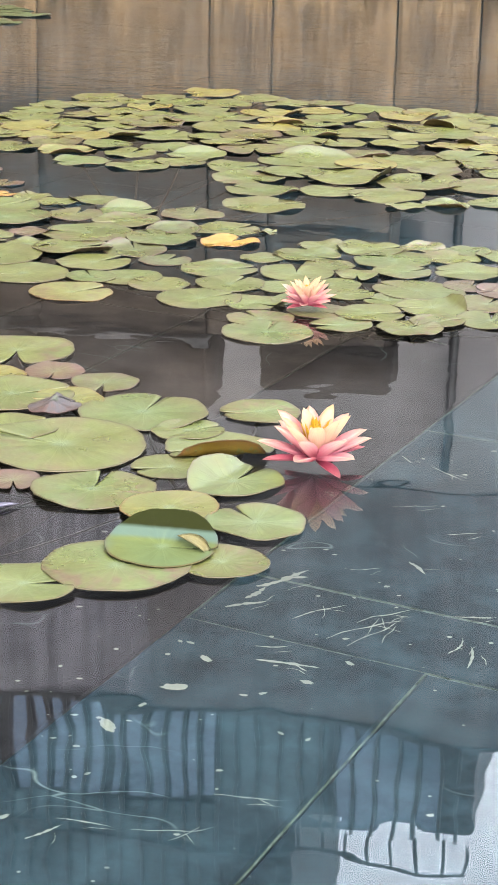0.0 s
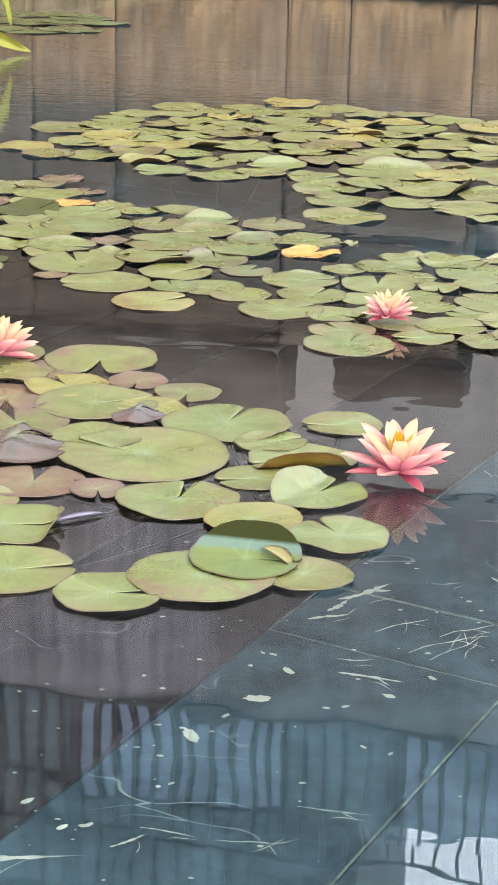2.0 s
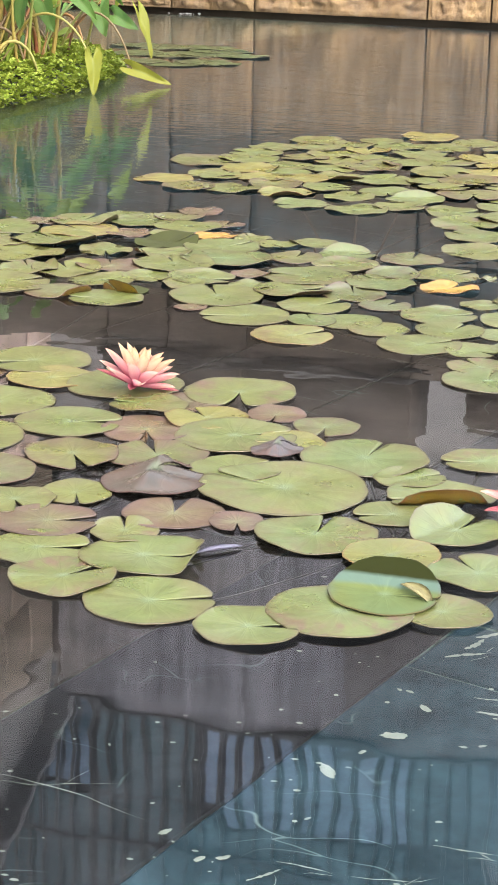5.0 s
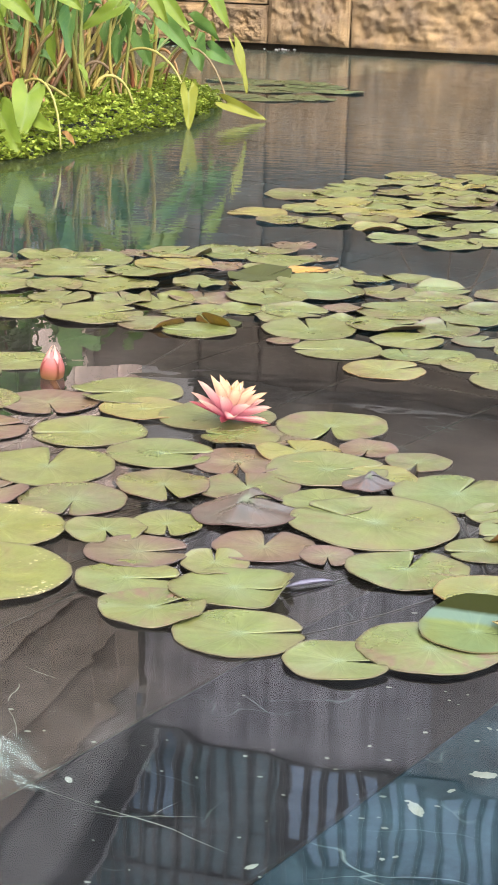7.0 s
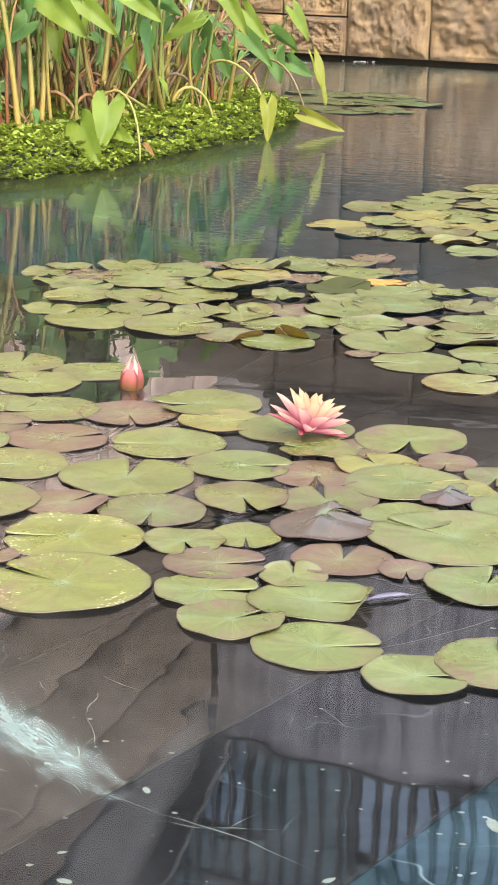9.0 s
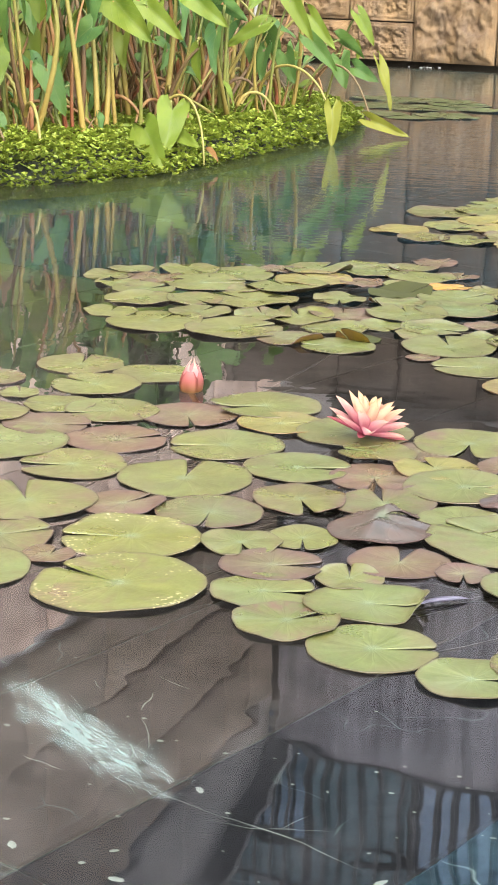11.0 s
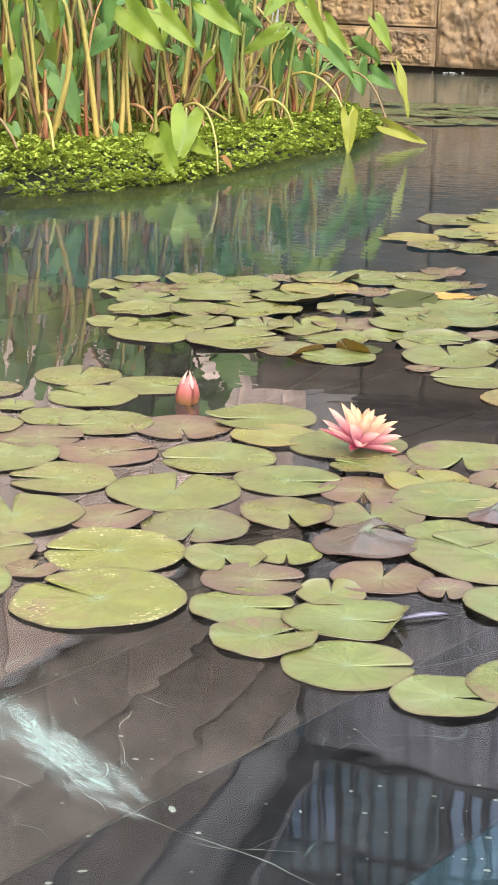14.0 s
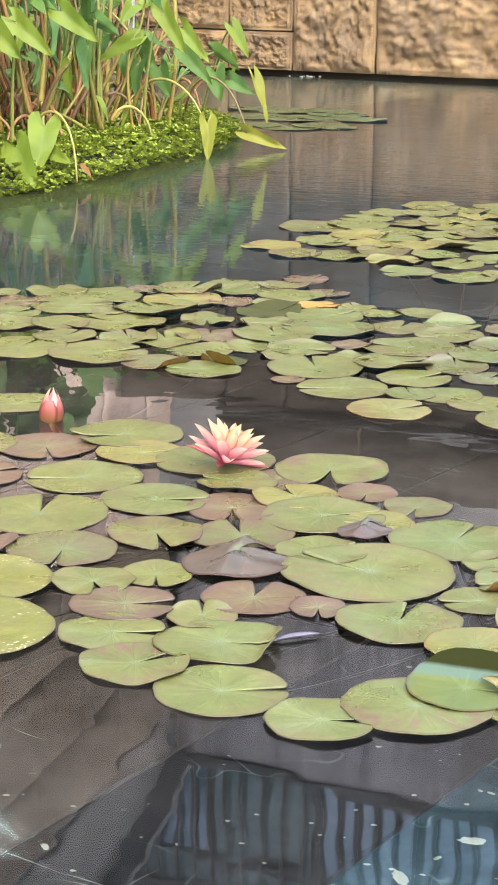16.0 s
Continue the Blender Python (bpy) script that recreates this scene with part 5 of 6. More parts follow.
def taro_blade(length, width, droop, cup, seed):
    """An arrow-shaped blade from its stalk at the origin, tip towards +x, lobes behind."""
    bm = bmesh.new()
    uvl = bm.loops.layers.uv.verify()
    rg = random.Random(seed)
    nu, nv = 8, 12
    ph = rg.uniform(0, 6)
    rows = []
    for j in range(nv + 1):
        v = j / nv
        x = -0.32 + 1.32 * v
        if x < 0:
            outer, inner = 0.5 * (0.55 + 0.45 * math.sqrt(max(0, 1 - (x / 0.34) ** 2))), 0.30 * (-x / 0.32) ** 0.7
            outer *= math.sqrt(max(0.05, 1 - (x / 0.335) ** 4))
        else:
            outer, inner = 0.5 * (1 - x) ** 0.72 * (1 + 0.25 * x), 0.0
        row = []
        for i in range(nu + 1):
            u = 2 * i / nu - 1
            yy = math.copysign(inner + (outer - inner) * abs(u), u) if u else 0.0
            if u == 0 and x < 0:
                yy = 0.0
            px, py = x * length, yy * width * 1.15
            if x < 0 and u == 0:
                px = 0.0
            pz = cup * abs(py) - droop * (max(0, x) ** 1.6) * length - 0.25 * droop * abs(min(0, x)) * length
            pz += 0.025 * length * math.sin(9 * x + ph + 2 * u)
            row.append((bm.verts.new((px, py, pz)), (0.5 + u / 2, v)))
        rows.append(row)
    for j in range(nv):
        for i in range(nu):
            if rows[j][i][0].co == rows[j + 1][i][0].co and rows[j][i + 1][0].co == rows[j + 1][i + 1][0].co:
                continue
            q = (rows[j][i], rows[j + 1][i], rows[j + 1][i + 1], rows[j][i + 1])
            f = bm.faces.new([p for p, _ in q])
            for lp, (_, w) in zip(f.loops, q):
                lp[uvl].uv = w
    bmesh.ops.remove_doubles(bm, verts=bm.verts[:], dist=0.0004)
    return bm


def taro_leaf(root, base, top, bow, length, facing, pitch, roll, mt, stalk, thick=0.011):
    """A stalk from base to top, bowed by the vector bow, and its blade."""
    b, t = Vector(base), Vector(top)
    bm = bmesh.new()
    w = Vector(bow)
    tube(bm, bezier([b, b.lerp(t, 0.35) + w, b.lerp(t, 0.8) + w, t], 9), thick, thick * 0.45, 6)
    st = part("stalk", bm, stalk, root)
    if mt:
        rg = random.Random(int(t.x * 1000))
        bl = part("leaf", taro_blade(length, length * rg.uniform(0.44, 0.64), rg.uniform(0.15, 0.4), rg.uniform(0.15, 0.5), int(t.y * 999)), mt, st)
        bl.matrix_basis = Matrix.Translation(t) @ pose(0, 0, 0, 0, 0, facing) @ pose(0, 0, 0, 0, pitch, 0) @ pose(0, 0, 0, roll, 0, 0)
    return st


rng = random.Random(23)
plants = []
tries = 0
while len(plants) < 50 and tries < 5000:
    tries += 1
    x, y = rng.uniform(-3.65, -2.2), rng.uniform(6.3, 9.3)
    if not bed_inside(x, y) or bed_depth(x, y) < 0.26 or any(math.hypot(x - a, y - b) < 0.12 for a, b in plants):
        continue
    plants.append((x, y))
for x, y in plants:
    root = tagged(new("taro_plant"), "clump of taro with tall yellow-green stalks and arrow-shaped leaves", "taro plant", "taro plants in the bed")
    for i in range(rng.randint(4, 6)):
        a = rng.uniform(0, 6.283)
        bare = rng.random() < 0.15
        h = rng.uniform(0.15, 0.50) if bare else rng.uniform(0.30, 0.98)
        lean = rng.uniform(0.04, 0.34)
        bx, by = x + rng.uniform(-0.05, 0.05), y + rng.uniform(-0.05, 0.05)
        tx, ty = bx + lean * math.cos(a), by + lean * math.sin(a)
        old = rng.random() < 0.2
        face_a = rng.uniform(-170, 60)
        mt = rng.choice((M_TARO, M_TARO, M_TARO, M_TAROLIGHT))
        taro_leaf(root, (bx, by, 0.03), (tx, ty, h), (rng.gauss(0, 0.055), rng.gauss(0, 0.05), 0.03), rng.uniform(0.11, 0.24) * (0.75 if h < 0.5 else 1), face_a, rng.uniform(15, 82), rng.uniform(-60, 60), None if bare else mt,
                  M_STALK[rng.choice((2, 3))] if old else M_STALK[rng.choice((0, 0, 1, 1, 1, 2, 3))], rng.uniform(0.0075, 0.0145))
    for i in range(rng.randint(1, 2)):
        # young low leaves and the red sheaths of new shoots
        a, h = rng.uniform(0, 6.283), rng.uniform(0.16, 0.38)
        bx, by = x + 0.10 * math.cos(a), y + 0.10 * math.sin(a)
        taro_leaf(root, (x, y, 0.04), (bx, by, h), (0, 0, 0.02), rng.uniform(0.05, 0.10), rng.uniform(-150, 10), rng.uniform(5, 60), rng.uniform(-40, 40), rng.choice((M_TARO, M_TARO, M_TAROLIGHT)), M_STALK[rng.choice((0, 3))], 0.005)
    if rng.random() < 0.5:
        bm = bmesh.new()
        a = rng.uniform(0, 6.283)
        tube(bm, bezier([(x, y, 0.04), (x + 0.02 * math.cos(a), y - 0.02, 0.09), (x + 0.04 * math.cos(a), y - 0.03, 0.14), (x + 0.06 * math.cos(a), y - 0.03, rng.uniform(0.17, 0.24))], 6), 0.014, 0.002, 6)
        part("shoot_sheath", bm, M_STALK[2], root, "red sheath of a new shoot")
    for i in range(rng.randint(0, 3)):
        # withered stalks that arch back to the ground
        a = rng.uniform(-2.6, 0.4)
        reach = rng.uniform(0.12, 0.30)
        bm = bmesh.new()
        tube(bm, bezier([(x, y, 0.05), (x + 0.15 * reach * math.cos(a), y + 0.1 * reach * math.sin(a), rng.uniform(0.28, 0.42)),
                         (x + reach * math.cos(a), y + reach * math.sin(a), rng.uniform(0.2, 0.35)), (x + 1.1 * reach * math.cos(a), y + 1.1 * reach * math.sin(a), 0.07)], 10), 0.010, 0.005, 6)
        part("withered_stalk", bm, M_STALK[rng.choice((1, 2, 2, 3))], root)


# single leaves and arching stalks along the bed's edge
def spray(label, stalks, leaves):
    root = tagged(new("taro_plant"), label, "taro plant", "taro plants in the bed")
    for pts, r, mt in stalks:
        bm = bmesh.new()
        tube(bm, bezier(pts, 14), r, r * 0.55, 7)
        part("stalk", bm, mt, root)
    for at_, tip, wide, roll, cup, mt in leaves:
        p, q = Vector(at_), Vector(tip)
        ln = (q - p).length / 1.0
        ob = part("leaf", taro_blade(ln, ln * wide, 0.12, cup, int(p.x * 999)), mt, root)
        x = (q - p).normalized()
        up = Vector((math.sin(radians(roll)), -math.cos(radians(roll)), 0.35))
        y = up.cross(x).normalized()
        ob.matrix_basis = Matrix.Translation(p) @ Matrix((x, y, x.cross(y))).transposed().to_4x4()


spray("taro with a drooping yellow leaf over the water",
      [([(-2.381, 8.1, 0.05), (-2.36, 8.02, 0.42), (-2.08, 7.95, 0.36), (-2.0, 7.9, 0.15)], 0.008, M_STALK[1])],
      [((-1.985, 7.9, 0.150), (-1.965, 7.85, -0.002), 0.40, 25, 0.6, M_TAROYELLOW)])
spray("taro with a pale leaf tip touching the water",
      [([(-2.24, 8.45, 0.06), (-2.20, 8.4, 0.40), (-1.99, 8.35, 0.36), (-1.905, 8.3, 0.06)], 0.007, M_STALK[3])],
      [((-1.904, 8.3, 0.072), (-1.73, 8.28, 0.012), 0.30, -30, 0.7, M_TAROYELLOW), ((-1.905, 8.42, 0.300), (-1.827, 8.4, 0.115), 0.26, 50, 0.6, M_TAROYELLOW)])
spray("young taro leaves leaning out over the pond",
      [([(-2.30, 8.5, 0.06), (-2.25, 8.5, 0.25), (-2.15, 8.5, 0.34), (-2.10, 8.5, 0.34)], 0.007, M_STALK[0]), ([(-2.2, 8.6, 0.06), (-2.15, 8.6, 0.3), (-2.08, 8.55, 0.5), (-2.02, 8.5, 0.52)], 0.007, M_STALK[0])],
      [((-2.095, 8.48, 0.315), (-2.05, 8.38, 0.205), 0.62, -10, 0.3, M_TARO), ((-2.02, 8.45, 0.285), (-1.905, 8.4, 0.235), 0.5, 0, 0.4, M_TARO), ((-2.025, 8.5, 0.51), (-1.945, 8.5, 0.385), 0.42, 30, 0.4, M_TAROLIGHT),
       ((-2.275, 8.2, 0.345), (-2.230, 8.18, 0.225), 0.62, -15, 0.3, M_TARO), ((-2.165, 8.2, 0.415), (-2.04, 8.2, 0.285), 0.40, 10, 0.5, M_TARO)])
spray("low pale taro leaves resting on the ground cover",
      [([(-2.45, 6.95, 0.06), (-2.46, 7.0, 0.30), (-2.25, 6.95, 0.38), (-2.19, 6.78, 0.03)], 0.007, M_STALK[1]), ([(-2.36, 7.0, 0.05), (-2.36, 6.95, 0.1), (-2.36, 6.92, 0.16), (-2.36, 6.9, 0.20)], 0.006, M_STALK[0])],
      [((-2.41, 6.75, 0.150), (-2.315, 6.66, 0.022), 0.62, -20, 0.2, M_TAROLIGHT), ((-2.355, 6.9, 0.215), (-2.345, 6.78, 0.06), 0.55, 20, 0.3, M_TAROLIGHT), ((-2.335, 6.9, 0.125), (-2.235, 6.83, 0.095), 0.45, 0, 0.3, M_TAROLIGHT)])
spray("taro with broad pale leaves hanging above the bed",
      [([(-2.65, 7.1, 0.06), (-2.68, 7.1, 0.3), (-2.66, 7.05, 0.55), (-2.63, 7.0, 0.60)], 0.009, M_STALK[1]), ([(-2.92, 7.0, 0.06), (-2.91, 7.0, 0.3), (-2.87, 7.0, 0.5), (-2.84, 7.0, 0.66)], 0.010, M_STALK[1]),
       ([(-2.55, 7.1, 0.06), (-2.56, 7.1, 0.3), (-2.52, 7.05, 0.5), (-2.495, 7.0, 0.585)], 0.008, M_STALK[0]), ([(-3.14, 6.85, 0.04), (-3.12, 6.8, 0.42), (-2.92, 6.8, 0.44), (-2.89, 6.75, 0.06)], 0.010, M_STALK[1])],
      [((-2.63, 7.0, 0.605), (-2.445, 6.88, 0.468), 0.46, -15, 0.4, M_TAROLIGHT), ((-2.495, 7.0, 0.59), (-2.345, 6.97, 0.47), 0.40, -5, 0.4, M_TAROLIGHT), ((-2.68, 6.9, 0.505), (-2.84, 6.88, 0.39), 0.42, 10, 0.3, M_TARO),
       ((-2.88, 6.9, 0.66), (-2.884, 6.86, 0.515), 0.70, 0, 0.3, M_TAROLIGHT), ((-2.38, 7.2, 0.62), (-2.225, 7.15, 0.515), 0.42, -10, 0.4, M_TAROLIGHT), ((-2.765, 7.1, 0.325), (-2.725, 7.05, 0.235), 0.75, 0, 0.3, M_TARO)])
spray("taro with slender leaves in the middle of the bed",
      [([(-2.28, 7.98, 0.06), (-2.28, 7.95, 0.3), (-2.22, 7.9, 0.55), (-2.176, 7.9, 0.59)], 0.008, M_STALK[0]), ([(-2.3, 7.9, 0.06), (-2.33, 7.85, 0.3), (-2.30, 7.8, 0.45), (-2.279, 7.8, 0.49)], 0.008, M_STALK[1])],
      [((-2.176, 7.9, 0.600), (-2.075, 7.88, 0.425), 0.36, -10, 0.4, M_TAROLIGHT), ((-2.115, 8.0, 0.525), (-2.0, 7.98, 0.392), 0.34, 0, 0.4, M_TAROLIGHT), ((-2.279, 7.8, 0.49), (-2.43, 7.78, 0.395), 0.34, 20, 0.4, M_TAROLIGHT)])
# a dry leaf and a pale pebble at the water's edge, a floating scrap of leaf
bm = taro_blade(0.075, 0.034, 0.3, 0.6, 4)
ob = tagged(part("dry_leaf", bm, M_TARODRY), "curled dry orange leaf at the bed's edge", "leaf")
ob.matrix_world = pose(-2.235, 6.96, 0.062, 0, 12, -35)
bm = bmesh.new()
bmesh.ops.create_icosphere(bm, subdivisions=3, radius=0.013)
for v in bm.verts:
    v.co *= 1 + 0.25 * noise.noise(v.co * 90)
ob = tagged(part("pebble", bm, M_BITS), "small pale pebble in the ground cover", "pebble")
ob.matrix_world = pose(-2.773, 6.15, 0.06)


def tall_shrub(x, y, h):
    """Slender stems with a crown of broad dark leaves."""
    rg = random.Random(91)
    root = tagged(new("shrub"), "tall dark green broad-leaved shrub at the back of the bed", "shrub")
    for s in range(4):
        a = 1.6 * s + 0.4
        top = (x + 0.22 * math.cos(a), y + 0.16 * math.sin(a), h * rg.uniform(0.82, 1.0))
        bm = bmesh.new()
        tube(bm, bezier([(x + 0.03 * math.cos(a), y + 0.03 * math.sin(a), 0.02), (x, y, h * 0.4), (top[0], top[1], h * 0.7), top], 12), 0.013, 0.006, 7)
        st = part("stem", bm, M_STALK[3], root)
        for i in range(15):
            f = rg.uniform(0.74, 1.0)
            b = rg.uniform(0, 6.283)
            ob = part("leaf", taro_blade(rg.uniform(0.16, 0.26), rg.uniform(0.09, 0.14), 0.3, 0.2, i + 20 * s), M_TARO, st)
            ob.matrix_basis = Matrix.Translation((x + (top[0] - x) * f + 0.05 * math.cos(b), y + (top[1] - y) * f + 0.05 * math.sin(b), h * f)) @ pose(0, 0, 0, 0, 0, math.degrees(b)) @ pose(0, 0, 0, rg.uniform(-20, 20), rg.uniform(5, 55), 0)


tall_shrub(-3.28, 9.15, 1.62)

# slim white posts behind the taro
for x, y, h in ((-2.98, 9.28, 0.55), (-3.12, 9.3, 0.9), (-2.72, 9.25, 0.8)):
    bm = box(bmesh.new(), -0.022, 0.022, -0.012, 0.012, 0.0, h)
    bmesh.ops.bevel(bm, geom=bm.edges[:], offset=0.003, segments=2, affect="EDGES")
    ob = tagged(part("post", bm, M_WHITE), "slim white painted post behind the taro", "post", "posts behind the taro")
    ob.matrix_world = pose(x, y, 0.02, 0, 0, 12)

# ---- pieces of the pond floor: marble slabs on a turned grid, joints left open ----
TURN = Matrix.Rotation(radians(-23), 4, "Z")
rng = random.Random(5)


def slab(u0, u1, v0, v1, mt, g=0.0045):
    t = -0.3
    bm = bmesh.new()
    e = 0.004
    lo = [(u0 + g, v0 + g), (u1 - g, v0 + g), (u1 - g, v1 - g), (u0 + g, v1 - g)]
    hi = [(u0 + g + e, v0 + g + e), (u1 - g - e, v0 + g + e), (u1 - g - e, v1 - g - e), (u0 + g + e, v1 - g - e)]
    cz = rng.uniform(-0.0012, 0.0012)
    a = [bm.verts.new((x, y, t - 0.012)) for x, y in lo]
    b = [bm.verts.new((x, y, t - e + cz)) for x, y in lo]
    c = [bm.verts.new((x, y, t + cz)) for x, y in hi]
    bm.faces.new(c)
    for i in range(4):
        j = (i + 1) % 4
        bm.faces.new((a[i], a[j], b[j], b[i]))
        bm.faces.new((b[i], b[j], c[j], c[i]))
    ob = part("slab", bm, mt, floor_ob, "", False)
    ob.matrix_world = TURN


W = 0.35
for k in range(-14, 20):
    u0 = -1.127 + W * k
    u1 = u0 + W
    if k >= 0:
        cuts = [-0.2, 0.5, 1.32, 2.148, 2.327] + [2.327 + 0.72 * i for i in range(1, 17)]
    else:
        cuts = [-1.2, 1.35, 3.75] + [3.75 + 0.95 * i for i in range(1, 14)]
    for v0, v1 in zip(cuts, cuts[1:]):
        x, y, _ = TURN @ Vector((u0 + W / 2, (v0 + v1) / 2, 0))
        if not (-4.9 < x < 5.5 and -2.5 < y < 14.5):
            continue
        near_dark = k < 0 and v1 < 3.8
        if k >= 0 and v0 > 2.1:
            # beyond the narrow course the slabs are twice as wide
            if k % 2 == 0:
                slab(u0, u1 + W, v0, v1, M_SLATE, 0.003)
            continue
        slab(u0, u1, v0, v1, (M_SLATE3 if k < -1 else M_SLATE2) if near_dark else M_SLATE, 0.0011 if k == -2 else 0.0005 if k < 1 else 0.0030)


# pale mineral streaks and scraps lying on the floor
def blot(x, y, ln, wd, bearing, seed, ragged=0.35, z=-0.2975):
    bm = bmesh.new()
    c = bm.verts.new((0, 0, 0.0012))
    ring = []
    for i in range(26):
        a = 2 * math.pi * i / 26
        q = 1 + ragged * noise.noise(Vector((math.cos(a) * 2.2 + seed, math.sin(a) * 2.2, seed * 1.7))) * 1.6
        ring.append(bm.verts.new((ln / 2 * q * math.cos(a), wd / 2 * q * math.sin(a), 0)))
    for i in range(26):
        bm.faces.new((c, ring[i], ring[(i + 1) % 26]))
    m = pose(x, y, z, 0, 0, bearing)
    return bm, m


def vein(x, y, ln, wd, bearing, seed, ragged=0.35):
    """A crooked pale crack that tapers at both ends, with a side branch."""
    rg = random.Random(seed)
    bm = bmesh.new()

    def run(px, py, a, reach, w, steps):
        prev = None
        for i in range(steps + 1):
            s = i / steps
            half = w / 2 * (math.sin(math.pi * min(1, 0.06 + s)) ** 0.6) * rg.uniform(0.35, 1.3)
            nx, ny = -math.sin(a), math.cos(a)
            now = (bm.verts.new((px + nx * half, py + ny * half, 0)), bm.verts.new((px - nx * half, py - ny * half, 0)))
            if prev:
                bm.faces.new((prev[1], now[1], now[0], prev[0]))
            prev = now
            a += rg.gauss(0, 0.06 + ragged * 0.12)
            px, py = px + reach / steps * math.cos(a), py + reach / steps * math.sin(a)
            if i == steps // 2 and steps > 8:
                side = (px, py, a + rg.choice((-0.7, 0.6)))
        return side if steps > 8 else None

    fork = run(-ln / 2, 0, 0.0, ln, wd, 14)
    if 0.085 < ln < 0.2:
        run(*fork, ln * 0.3, wd * 0.6, 6)
    ob = part("vein", bm, M_BITS, floor_ob, "pale mineral streak")
    ob.matrix_world = pose(x, y, -0.2970 - 0.0008 * rg.random(), 0, 0, bearing)


def scrap(x, y, ln, bearing, seed):
    bm, m = blot(x, y, ln, ln * 0.5, bearing, seed, 0.25, -0.2972)
    ob = tagged(part("fallen_petal", bm, M_BITS), "small pale petal scrap on the pond floor", "petal", "scraps on the pond floor")
    ob.matrix_world = m


rng = random.Random(77)
# the broad white streak
bm = bmesh.new()
uvl = bm.loops.layers.uv.verify()
hub = bm.verts.new((0, 0, 0))
ring = [bm.verts.new((0.255 * math.cos(a) * (1 + 0.12 * math.sin(3 * a)), 0.078 * math.sin(a) * (1 + 0.2 * math.cos(2 * a)), 0)) for a in (2 * math.pi * i / 40 for i in range(40))]
for i in range(40):
    f = bm.faces.new((hub, ring[i], ring[(i + 1) % 40]))
    for lp, v in zip(f.loops, (0, 1, 1)):
        lp[uvl].uv = (0, v)
ob = part("bloom", bm, M_STAIN, floor_ob, "brushed pale mineral bloom")
ob.matrix_world = pose(-0.888, 2.164, -0.2965, 0, 0, -37)
for i in range(12):
    vein(rng.uniform(-1.12, -0.72), rng.uniform(2.02, 2.36), rng.uniform(0.03, 0.12), rng.uniform(0.0008, 0.0022), -40 + rng.uniform(-25, 25), 40 + i, 0.5)
# veins by the raised joints
for x, y, ln, wd, b in ((-0.06, 2.545, 0.10, 0.014, 20), (-0.10, 2.50, 0.05, 0.010, 35), (-0.115, 2.47, 0.07, 0.008, 28), (-0.02, 2.46, 0.10, 0.003, 48), (0.04, 2.42, 0.14, 0.004, 50),
                        (0.06, 2.40, 0.13, 0.003, 55), (0.075, 2.45, 0.10, 0.003, 38), (-0.05, 2.29, 0.09, 0.010, -4), (-0.075, 2.33, 0.05, 0.004, -12), (0.17, 2.36, 0.06, 0.004, 60),
                        (0.185, 2.33, 0.07, 0.005, 80), (0.20, 2.45, 0.06, 0.005, -5), (0.13, 2.62, 0.05, 0.008, -40), (0.05, 2.60, 0.05, 0.003, 0), (0.20, 2.75, 0.06, 0.003, 5),
                        (0.13, 2.86, 0.08, 0.002, 3), (0.19, 3.02, 0.09, 0.003, -42), (0.12, 3.08, 0.04, 0.003, -60), (-0.26, 1.88, 0.07, 0.003, -5), (-0.30, 1.85, 0.05, 0.005, 30),
                        (-0.08, 1.95, 0.09, 0.003, -2), (-0.16, 1.87, 0.10, 0.002, 3), (-0.44, 1.77, 0.22, 0.012, 8), (-0.60, 2.03, 0.34, 0.0009, -6)):
    vein(x, y, ln, max(0.0018, wd * 0.85), b, int(x * 997 + y * 331), 0.35)
    vein(x + 0.015, y - 0.01, ln * 0.5, 0.0014, b + 24, int(x * 397 + y * 131), 0.6)
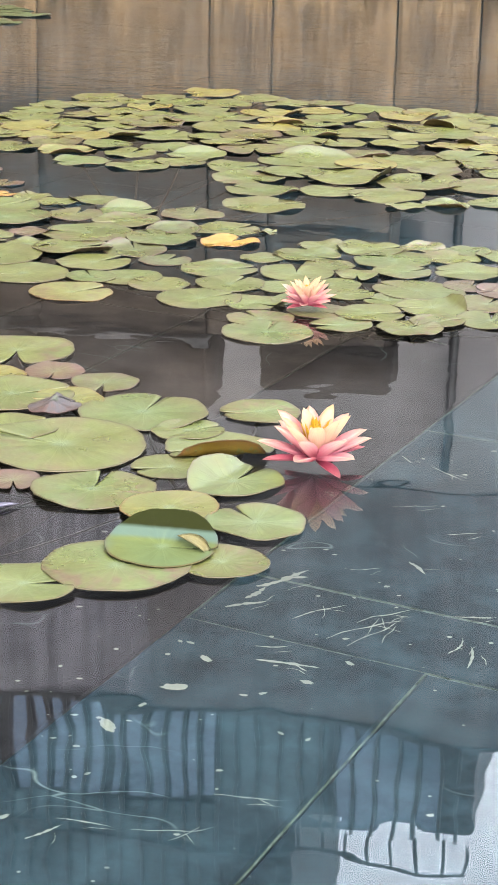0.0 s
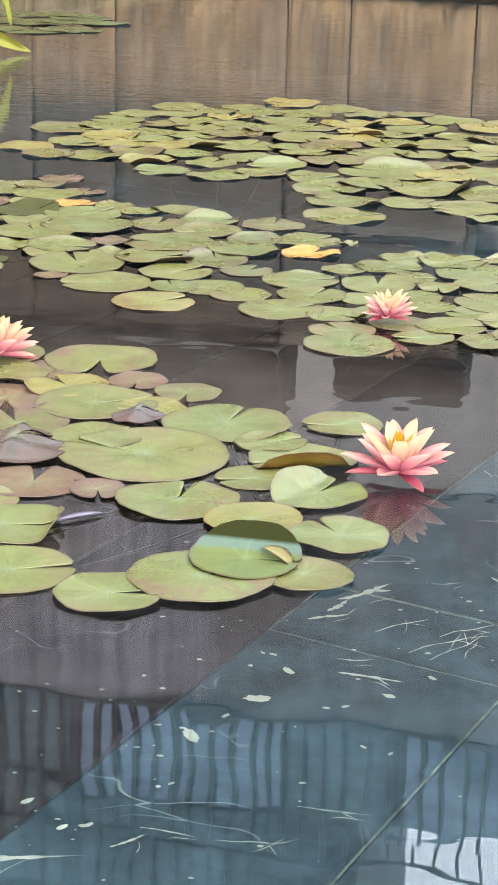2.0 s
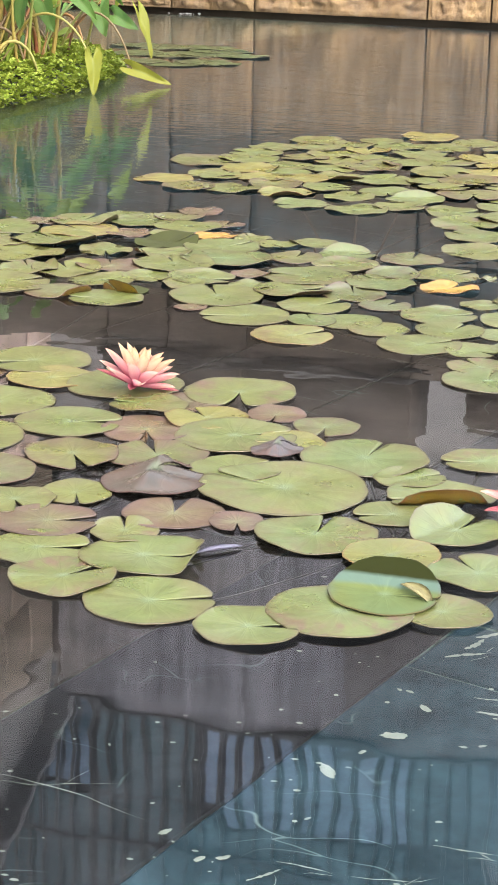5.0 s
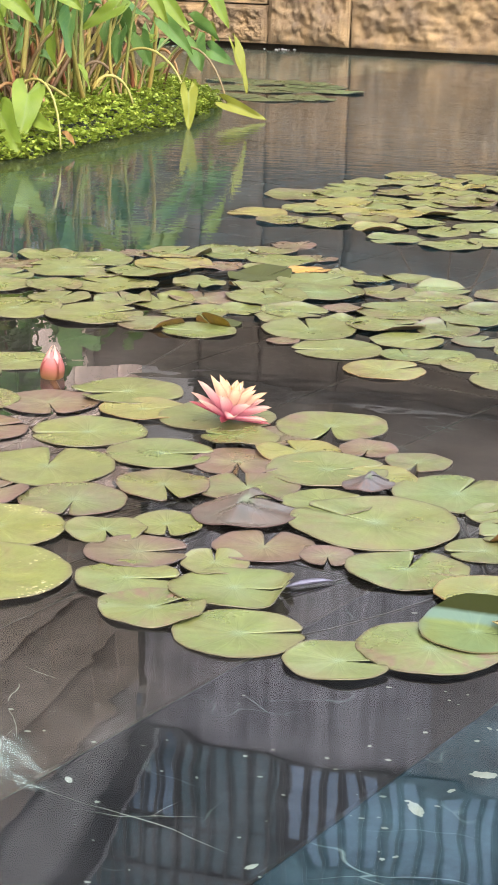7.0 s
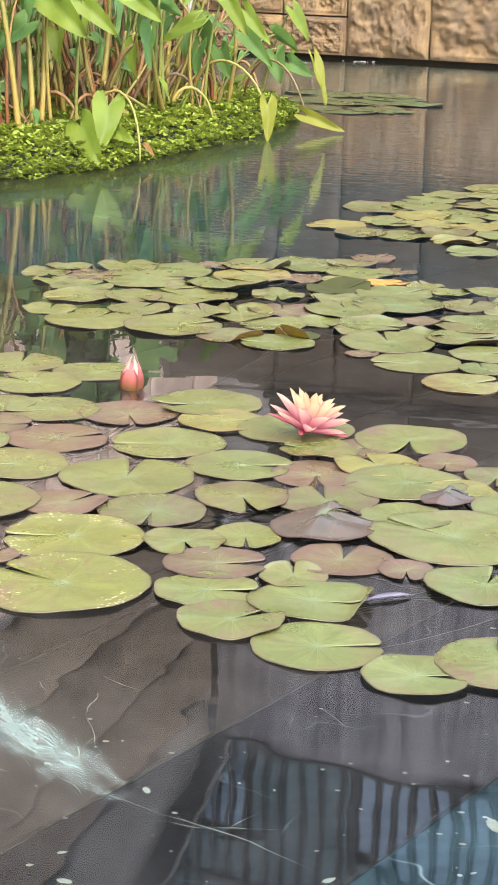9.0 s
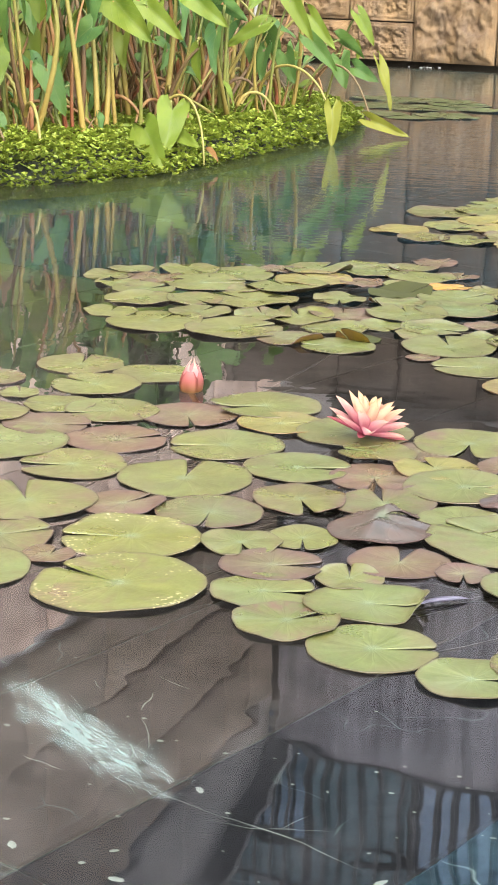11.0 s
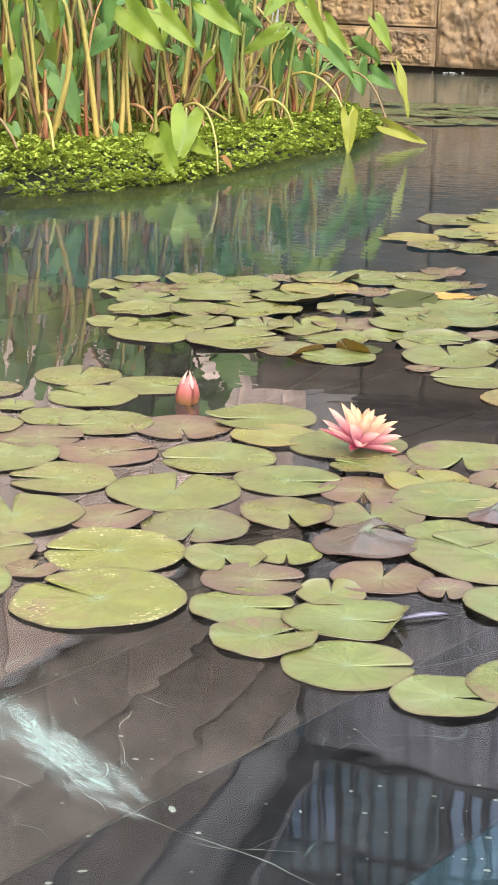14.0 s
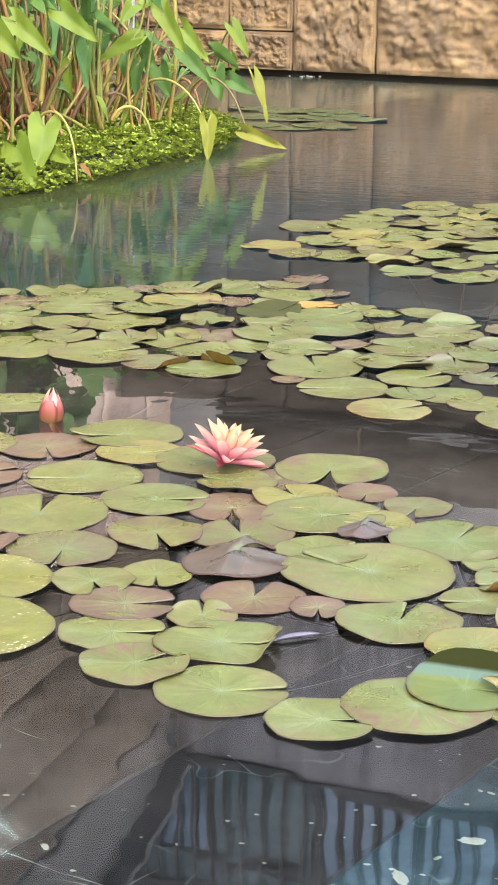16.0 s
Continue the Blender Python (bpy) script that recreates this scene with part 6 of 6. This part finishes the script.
for x, y, ln in ((-0.193, 2.207, 0.034), (-0.265, 2.100, 0.032), (-0.028, 2.236, 0.018), (-0.228, 2.155, 0.013), (-0.055, 2.100, 0.011), (-0.022, 2.087, 0.010), (-0.352, 1.881, 0.012),
                 (-0.376, 2.175, 0.007), (-0.160, 2.290, 0.022), (-0.105, 2.193, 0.012), (-0.082, 2.200, 0.012), (0.027, 2.294, 0.014), (-0.184, 2.335, 0.012), (-0.198, 2.338, 0.010),
                 (-0.273, 1.982, 0.009), (-0.430, 1.920, 0.018), (-0.380, 1.871, 0.016), (-0.355, 1.878, 0.016), (-0.464, 2.132, 0.008), (-0.691, 2.063, 0.016), (-0.716, 1.833, 0.020),
                 (-0.740, 1.891, 0.012), (-0.434, 1.800, 0.016), (-0.857, 1.865, 0.018), (-0.540, 2.110, 0.007)):
    scrap(x, y, ln, rng.uniform(-60, 60), int(x * 1000))

# a curled pale scrap of leaf afloat among the pads
bm = petal(0.075, 0.013, 0.5, 0.0)
ob = tagged(part("leaf_scrap", bm, M_SCRAP), "curled pale lilac leaf scrap afloat", "leaf")
ob.matrix_world = pose(-0.499, 2.456, 0.003, 0, 0, 37)

# a splash at the wall's foot
for i in range(12):
    bm = bmesh.new()
    bmesh.ops.create_icosphere(bm, subdivisions=1, radius=rng.uniform(0.004, 0.009))
    ob = tagged(part("foam", bm, M_WHITE), "white foam where water enters at the wall", "foam", "foam at the wall")
    ob.matrix_world = pose(-2.52 + rng.gauss(0, 0.07), 12.60 + rng.gauss(0, 0.02), 0.003, 0, 0, rng.uniform(0, 90)) @ Matrix.Diagonal((1.5, 1, 0.5, 1))

# fine pale specks strewn over the slabs
verts, faces = [], []
for i in range(170):
    if i < 110:
        x, y = rng.uniform(-0.35, 0.30), rng.uniform(1.75, 3.2)
    else:
        x, y = rng.uniform(-1.1, -0.3), rng.uniform(1.75, 2.4)
    s = rng.uniform(0.0012, 0.0045)
    a = rng.uniform(0, 6.283)
    b = len(verts)
    for j in range(6):
        q = a + j * math.pi / 3
        verts.append((x + s * rng.uniform(0.6, 1.6) * math.cos(q), y + s * rng.uniform(0.5, 1.0) * math.sin(q), -0.2966))
    faces.append(tuple(range(b, b + 6)))
me = bpy.data.meshes.new("floor_specks")
me.from_pydata(verts, [], faces)
me.materials.append(M_BITS)
tagged(new("floor_specks", me), "tiny pale specks strewn on the pond floor", "specks", kind="stuff")
